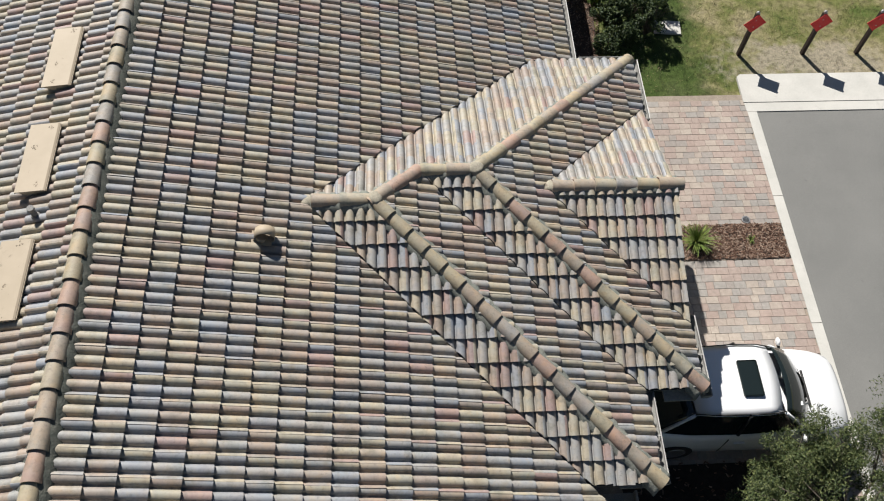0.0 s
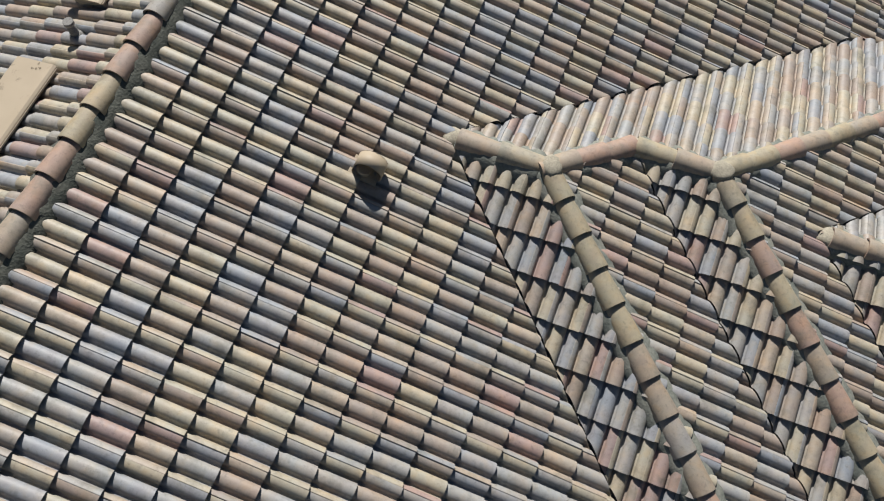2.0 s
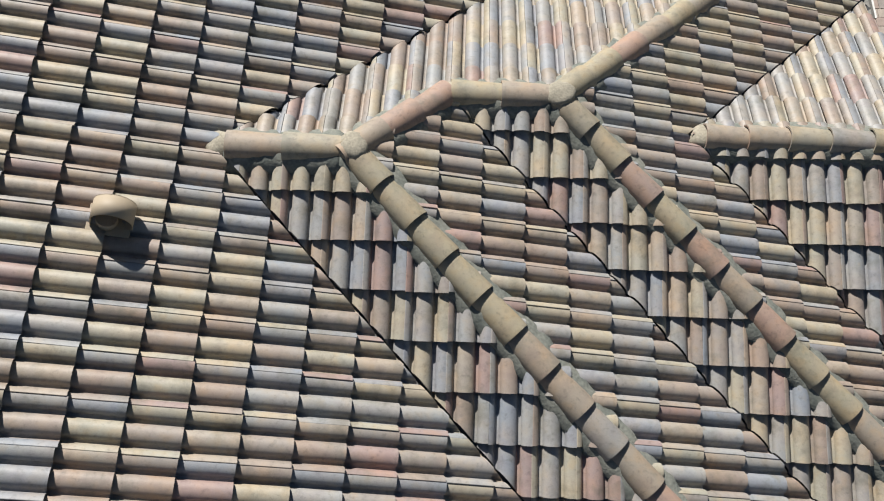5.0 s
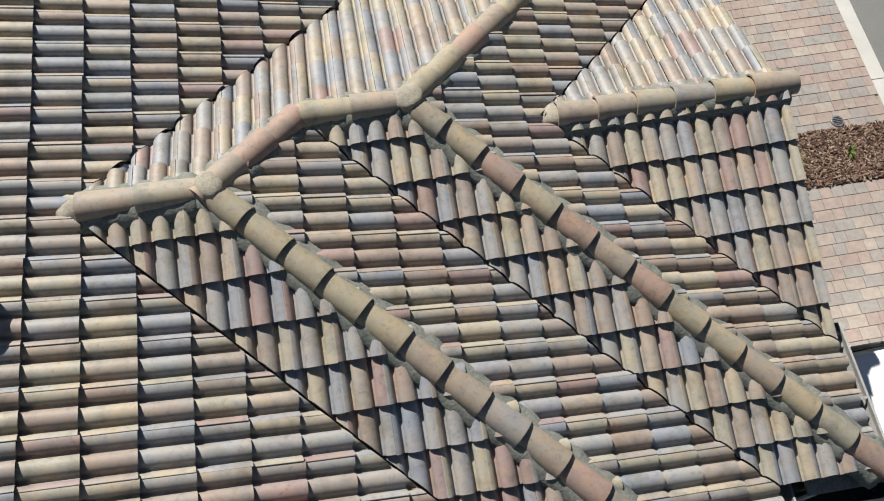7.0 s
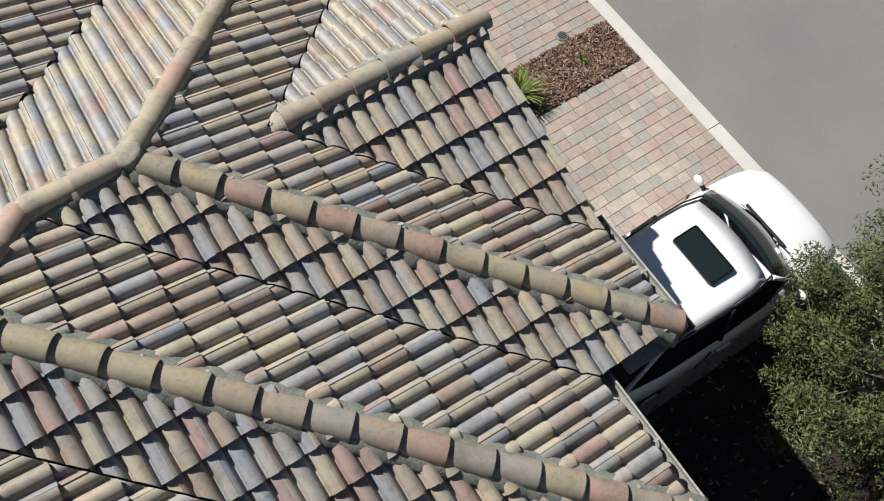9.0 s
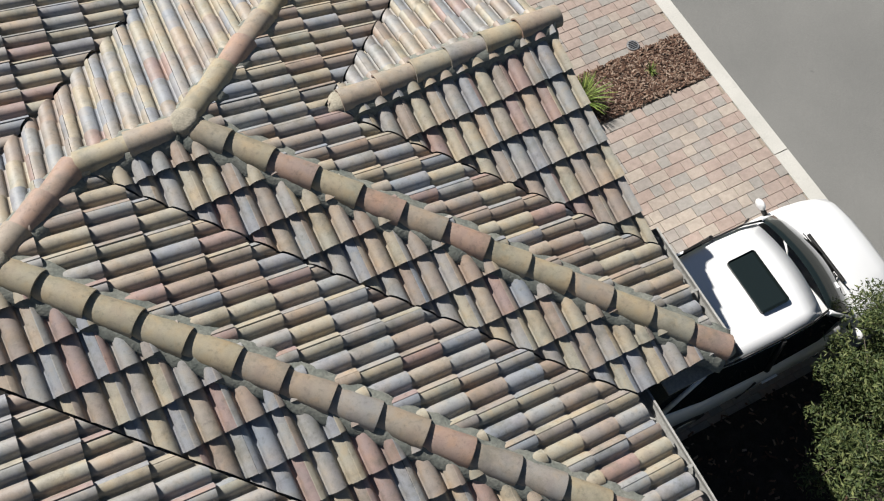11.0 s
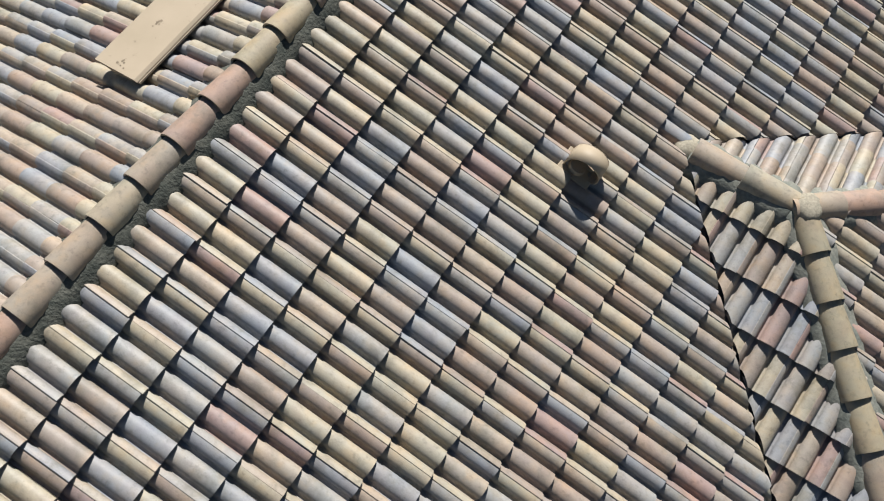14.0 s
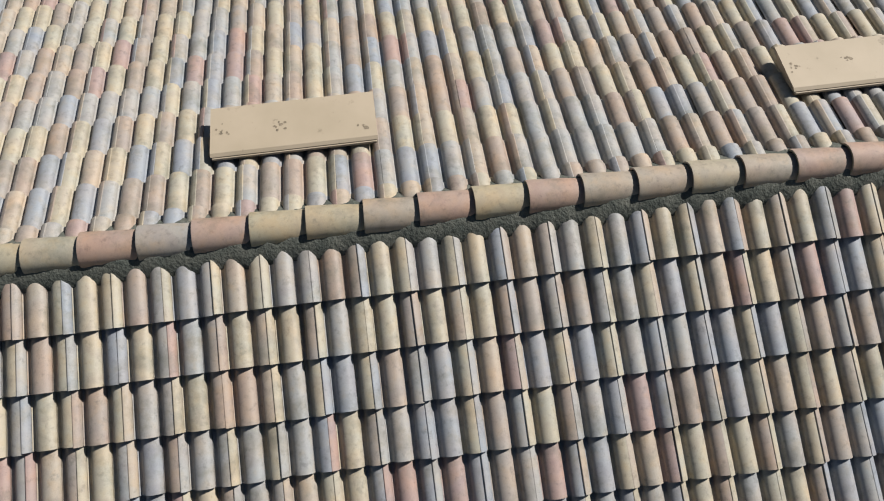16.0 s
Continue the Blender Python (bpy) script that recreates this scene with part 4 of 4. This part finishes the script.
# ---- mulch beds ----
def chip_bed(name, label, outline, n, seed, z=0.03, soil=None):
    bm = bmesh.new()
    prism(bm, outline, -0.02, z)
    bmesh.ops.recalc_face_normals(bm, faces=bm.faces)
    bed = tagged(part(name, bm, soil or M_SOIL), label, "mulch bed", "", "structure")
    rnd = random.Random(seed)
    xs, ys = [p[0] for p in outline], [p[1] for p in outline]
    verts, faces = [], []
    for _ in range(n):
        c = Vector((rnd.uniform(min(xs) - 0.03, max(xs) + 0.03), rnd.uniform(min(ys) - 0.03, max(ys) + 0.03), z + rnd.uniform(0.0, 0.02)))
        m = Euler((rnd.uniform(-0.5, 0.5), rnd.uniform(-0.5, 0.5), rnd.uniform(0, 6.3))).to_matrix()
        l, w, h = rnd.uniform(0.015, 0.05), rnd.uniform(0.008, 0.018), 0.006
        k = len(verts)
        verts += [tuple(c + m @ Vector(p)) for p in ((-l, -w, 0), (l, -w * 0.6, 0), (l * 0.9, w, 0), (-l * 0.8, w * 0.7, 0), (-l * 0.8, -w * 0.8, h), (l * 0.8, -w * 0.5, h), (l * 0.7, w * 0.8, h), (-l * 0.7, w * 0.6, h))]
        faces += [tuple(k + i for i in f) for f in ((4, 5, 6, 7), (0, 1, 5, 4), (1, 2, 6, 5), (2, 3, 7, 6), (3, 0, 4, 7))]
    tagged(part("bark_chips", mesh_of("bark_chips", verts, faces, M_CHIPS), None, bed, "brown and grey bark chips"), kind="stuff")
    return bed


BED = (9.9, KX - 0.06, 1.32, 2.10)
chip_bed("mulch_bed", "brown bark mulch bed set in the paver drive", [(BED[0], BED[2]), (BED[1] - 0.25, BED[2]), (BED[1], BED[2] + 0.2), (BED[1], BED[3] - 0.22), (BED[1] - 0.2, BED[3]), (BED[0], BED[3])], 4200, 3)
chip_bed("mulch_border", "bark mulch border along the house wall", [(6.3, 4.2), (8.9, 4.2), (9.1, 7.0), (9.2, 12.0), (6.3, 12.0)], 7000, 4)
# bed south of the drive; its soil colour carries the house's shadow
chip_bed("planting_bed", "leaf-littered bed between drive and tree, soil blackened for house shade", [(8.0, -9.0), (11.95, -9.0), (11.95, -2.95), (8.0, -2.95)], 1500, 6, 0.045, M_SHADED_SOIL)
strap_clump(10.36, 1.70, 8, 380, 0.46)
strap_clump(11.55, 1.72, 9, 40, 0.18)


def drain_cover(x, y):
    t = thing("drain_cover", "round dark metal cover set flush in the pavers", "cover", pose(x, y, 0.035))
    bm = bmesh.new()
    tube(bm, (0, 0, 0), (0, 0, 0.012), 0.095, 0.09, 20)
    part("rim", bm, M_STEEL, t)
    bm = bmesh.new()
    for k in range(5):
        w = 0.07 * math.sqrt(max(0.0, 1 - (abs(k - 2) * 0.4) ** 2))
        box(bm, -w, w, -0.056 + k * 0.028 - 0.006, -0.056 + k * 0.028 + 0.006, 0.012, 0.017)
    part("grate", bm, M_TRIM, t)


drain_cover(11.58, 2.24)


def utility_slab(x, y):
    bm = bmesh.new()
    box(bm, -0.34, 0.34, -0.22, 0.22, 0, 0.05, 0.012)
    ob = part("utility_slab", bm, M_CONCRETE)
    ob.matrix_basis = pose(x, y, -0.03, 0, 0, -6)
    tagged(ob, "small pale concrete slab lying in the lawn", "slab")


utility_slab(10.95, 7.95)


# ---- grass tufts near the drive ----
def lawn_blades():
    rnd = random.Random(12)
    for name, mat, n in (("grass", M_BLADE, 9000), ("dry_grass", M_STRAW, 9000)):
        verts, faces = [], []
        for _ in range(n):
            x, y = rnd.uniform(9.2, 18.5), rnd.uniform(5.8, 10.5)
            if x > KX - 0.02 and y < 6.36:
                continue
            g = noise.noise(Vector((x * 0.55, y * 0.55, 3.0)))
            if 12.3 < x < 16.2 and 6.4 < y < 7.5 and rnd.random() < 0.75:
                continue
            if x < 11.6:
                g -= 0.4
            if (g > -0.05) == (name == "grass") and rnd.random() < 0.8:
                continue
            a = rnd.uniform(0, math.tau)
            h = rnd.uniform(0.025, 0.07)
            s = Vector((-math.sin(a), math.cos(a), 0)) * 0.006
            c = Vector((x, y, -0.03))
            tip = c + Vector((math.cos(a) * h * 0.8, math.sin(a) * h * 0.8, h))
            k = len(verts)
            verts += [tuple(c - s), tuple(c + s), tuple(tip)]
            faces.append((k, k + 1, k + 2))
        tagged(part(name, mesh_of(name, verts, faces, mat)), "short lawn blades, green in patches" if name == "grass" else "short dry straw-coloured lawn blades", "grass", "", "stuff")


lawn_blades()

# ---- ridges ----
ridge("main_ridge", "line of barrel caps bedded in dark mortar, deepened for shade, on the main ridge", (0.03, Y_HI, ZT), (0.03, Y_LO, ZT), 1, 0.215, -0.035)
ridge("ridge", "short ridge of barrel caps", (R1 - 0.05, 0, ZR1), (XV1 + 0.10, 0, ZR1), 2, 0.2, 0.0)
ridge("hip", "hip line of barrel caps bedded in mortar", (R1, 0, ZR1), (E1 + 0.02, YS1 - 0.02 + (R1 + 4.0 - E1), ZR1 - P * (E1 - R1)), 3, 0.20, 0.012)
ridge("hip", "short hip of barrel caps", (R1, 0, ZR1), (XV2 + 0.02, Y2, ZR2), 4, 0.19, 0.01)
ridge("ridge", "short ridge of barrel caps", (R2 - 0.05, Y2, ZR2), (XV2 + 0.05, Y2, ZR2), 5, 0.2, 0.0)
ridge("hip", "hip line of barrel caps bedded in mortar", (R2, Y2, ZR2), (E2 + 0.02, Y2 - (E2 - R2), ZR2 - P * (E2 - R2)), 6, 0.20, 0.012)
ridge("hip", "hip line of barrel caps bedded in mortar", (R2, Y2, ZR2), (E2 - 0.05, Y2 + (E2 - R2), ZR2 - P * (E2 - R2)), 7, 0.18, 0.01)
ridge("ridge", "gable ridge of barrel caps", (R3, Y3, ZR3), (XV3 + 0.12, Y3, ZR3), 8, 0.2, 0.0)
for c, r, s in (((XV1 + 0.05, 0, ZR1 + 0.02), 0.118, 1), ((R1 + 0.02, 0, ZR1 + 0.065), 0.115, 2), ((XV2 + 0.06, Y2 - 0.02, ZR2 + 0.045), 0.115, 3), ((R2 + 0.02, Y2, ZR2 + 0.065), 0.118, 4), ((XV3 + 0.12, Y3, ZR3 + 0.03), 0.115, 5), ((E2 + 0.0, Y2 - (E2 - R2) + 0.01, ZR2 - P * (E2 - R2) + 0.03), 0.09, 6)):
    blob("mortar_patch", c, r, s)


def valley(a, b):
    """Dark valley metal between two slopes, running down from a to b."""
    a, b = Vector(a), Vector(b)
    way = (b - a).normalized()
    side = way.cross(Vector((0, 0, 1))).normalized()
    bm = bmesh.new()
    rows = []
    for p in (a, b):
        rows.append([bm.verts.new(p + side * s + Vector((0, 0, h))) for s, h in ((-0.11, 0.012), (0, -0.012), (0.11, 0.012), (0.11, 0.006), (0, -0.02), (-0.11, 0.006))])
    for k in range(6):
        bm.faces.new((rows[0][k], rows[0][(k + 1) % 6], rows[1][(k + 1) % 6], rows[1][k]))
    bmesh.ops.recalc_face_normals(bm, faces=bm.faces)
    part("valley_flashing", bm, M_VALLEY, house, "dark metal valley flashing")


for xv, y0, z0, ends in ((XV1, 0, ZR1, ((XN, 1), (XN, -1))), (XV2, Y2, ZR2, ((E1, -1),)), (XV3, Y3, ZR3, ((E2, 1), (E2, -1)))):
    for xe, s in ends:
        valley((xv, y0, z0), (xe, y0 + s * (xe - xv), z0 - P * (xe - xv)))

# ---- roof tiles ----
for args in slopes:
    build_slope(*args)


# ---- pavers ----
def paver_field():
    base = flat("driveway", [(6.3, -9.0), (KX, -9.0), (KX, 5.72), (6.3, 5.72)], -0.02, 0.012, M_JOINT, "pinkish brown concrete block pavers with sandy joints", "driveway")
    rnd = random.Random(21)
    a, b, h, g = 0.255, 0.165, 0.018, 0.005
    bv = 0.004
    shapes = []
    for w, d in ((a, b), (b, b)):
        x, y = w / 2 - g / 2, d / 2 - g / 2
        verts = [(-x, -y, 0), (x, -y, 0), (x, y, 0), (-x, y, 0)]
        verts += [(-x, -y, h - bv), (x, -y, h - bv), (x, y, h - bv), (-x, y, h - bv)]
        verts += [(-x + bv, -y + bv, h), (x - bv, -y + bv, h), (x - bv, y - bv, h), (-x + bv, y - bv, h)]
        faces = [(8, 9, 10, 11)]
        for k in range(4):
            q = (k + 1) % 4
            faces += [(k, q, 4 + q, 4 + k), (4 + k, 4 + q, 8 + q, 8 + k)]
        shapes.append((verts, faces, mesh_of("paver", verts, faces, M_PAVER)))
    spots = []
    y = -6.0
    # courses run along x in running bond, with a few half pieces
    while y < 5.70 - b:
        x = 8.2 - rnd.uniform(0, a)
        while x < KX - 0.02:
            k = 0 if rnd.random() < 0.62 else 1
            w = a if k == 0 else b
            if x + w > KX:
                k, w = 1, b
                if x + w > KX + 0.10:
                    break
            c = Vector((x + w / 2, y + b / 2, 0.010 + rnd.uniform(-0.002, 0.002)))
            x += w
            if BED[0] - 0.02 < c.x < BED[1] + 0.1 and BED[2] - 0.06 < c.y < BED[3] + 0.06:
                continue
            spots.append((k, c, rnd.uniform(-0.01, 0.01), rnd.uniform(-0.008, 0.008)))
        y += b
    spots.sort(key=lambda s: (s[1].x - 10.4) ** 2 + (s[1].y - 0.4) ** 2)
    for k, c, tz, tx in spots[:300]:
        ob = new("paver", shapes[k][2])
        ob.parent = base
        ob.matrix_basis = Matrix.Translation(c) @ Euler((tx, 0, tz)).to_matrix().to_4x4()
    verts, faces = [], []
    for k, c, tz, tx in spots[300:]:
        m = Matrix.Translation(c) @ Euler((tx, 0, tz)).to_matrix().to_4x4()
        n = len(verts)
        verts += [tuple(m @ Vector(v)) for v in shapes[k][0]]
        faces += [tuple(n + i for i in f) for f in shapes[k][1]]
    tagged(part("paver_field", mesh_of("paver_field", verts, faces, M_PAVER), None, base, "concrete block pavers"), kind="stuff")


paver_field()
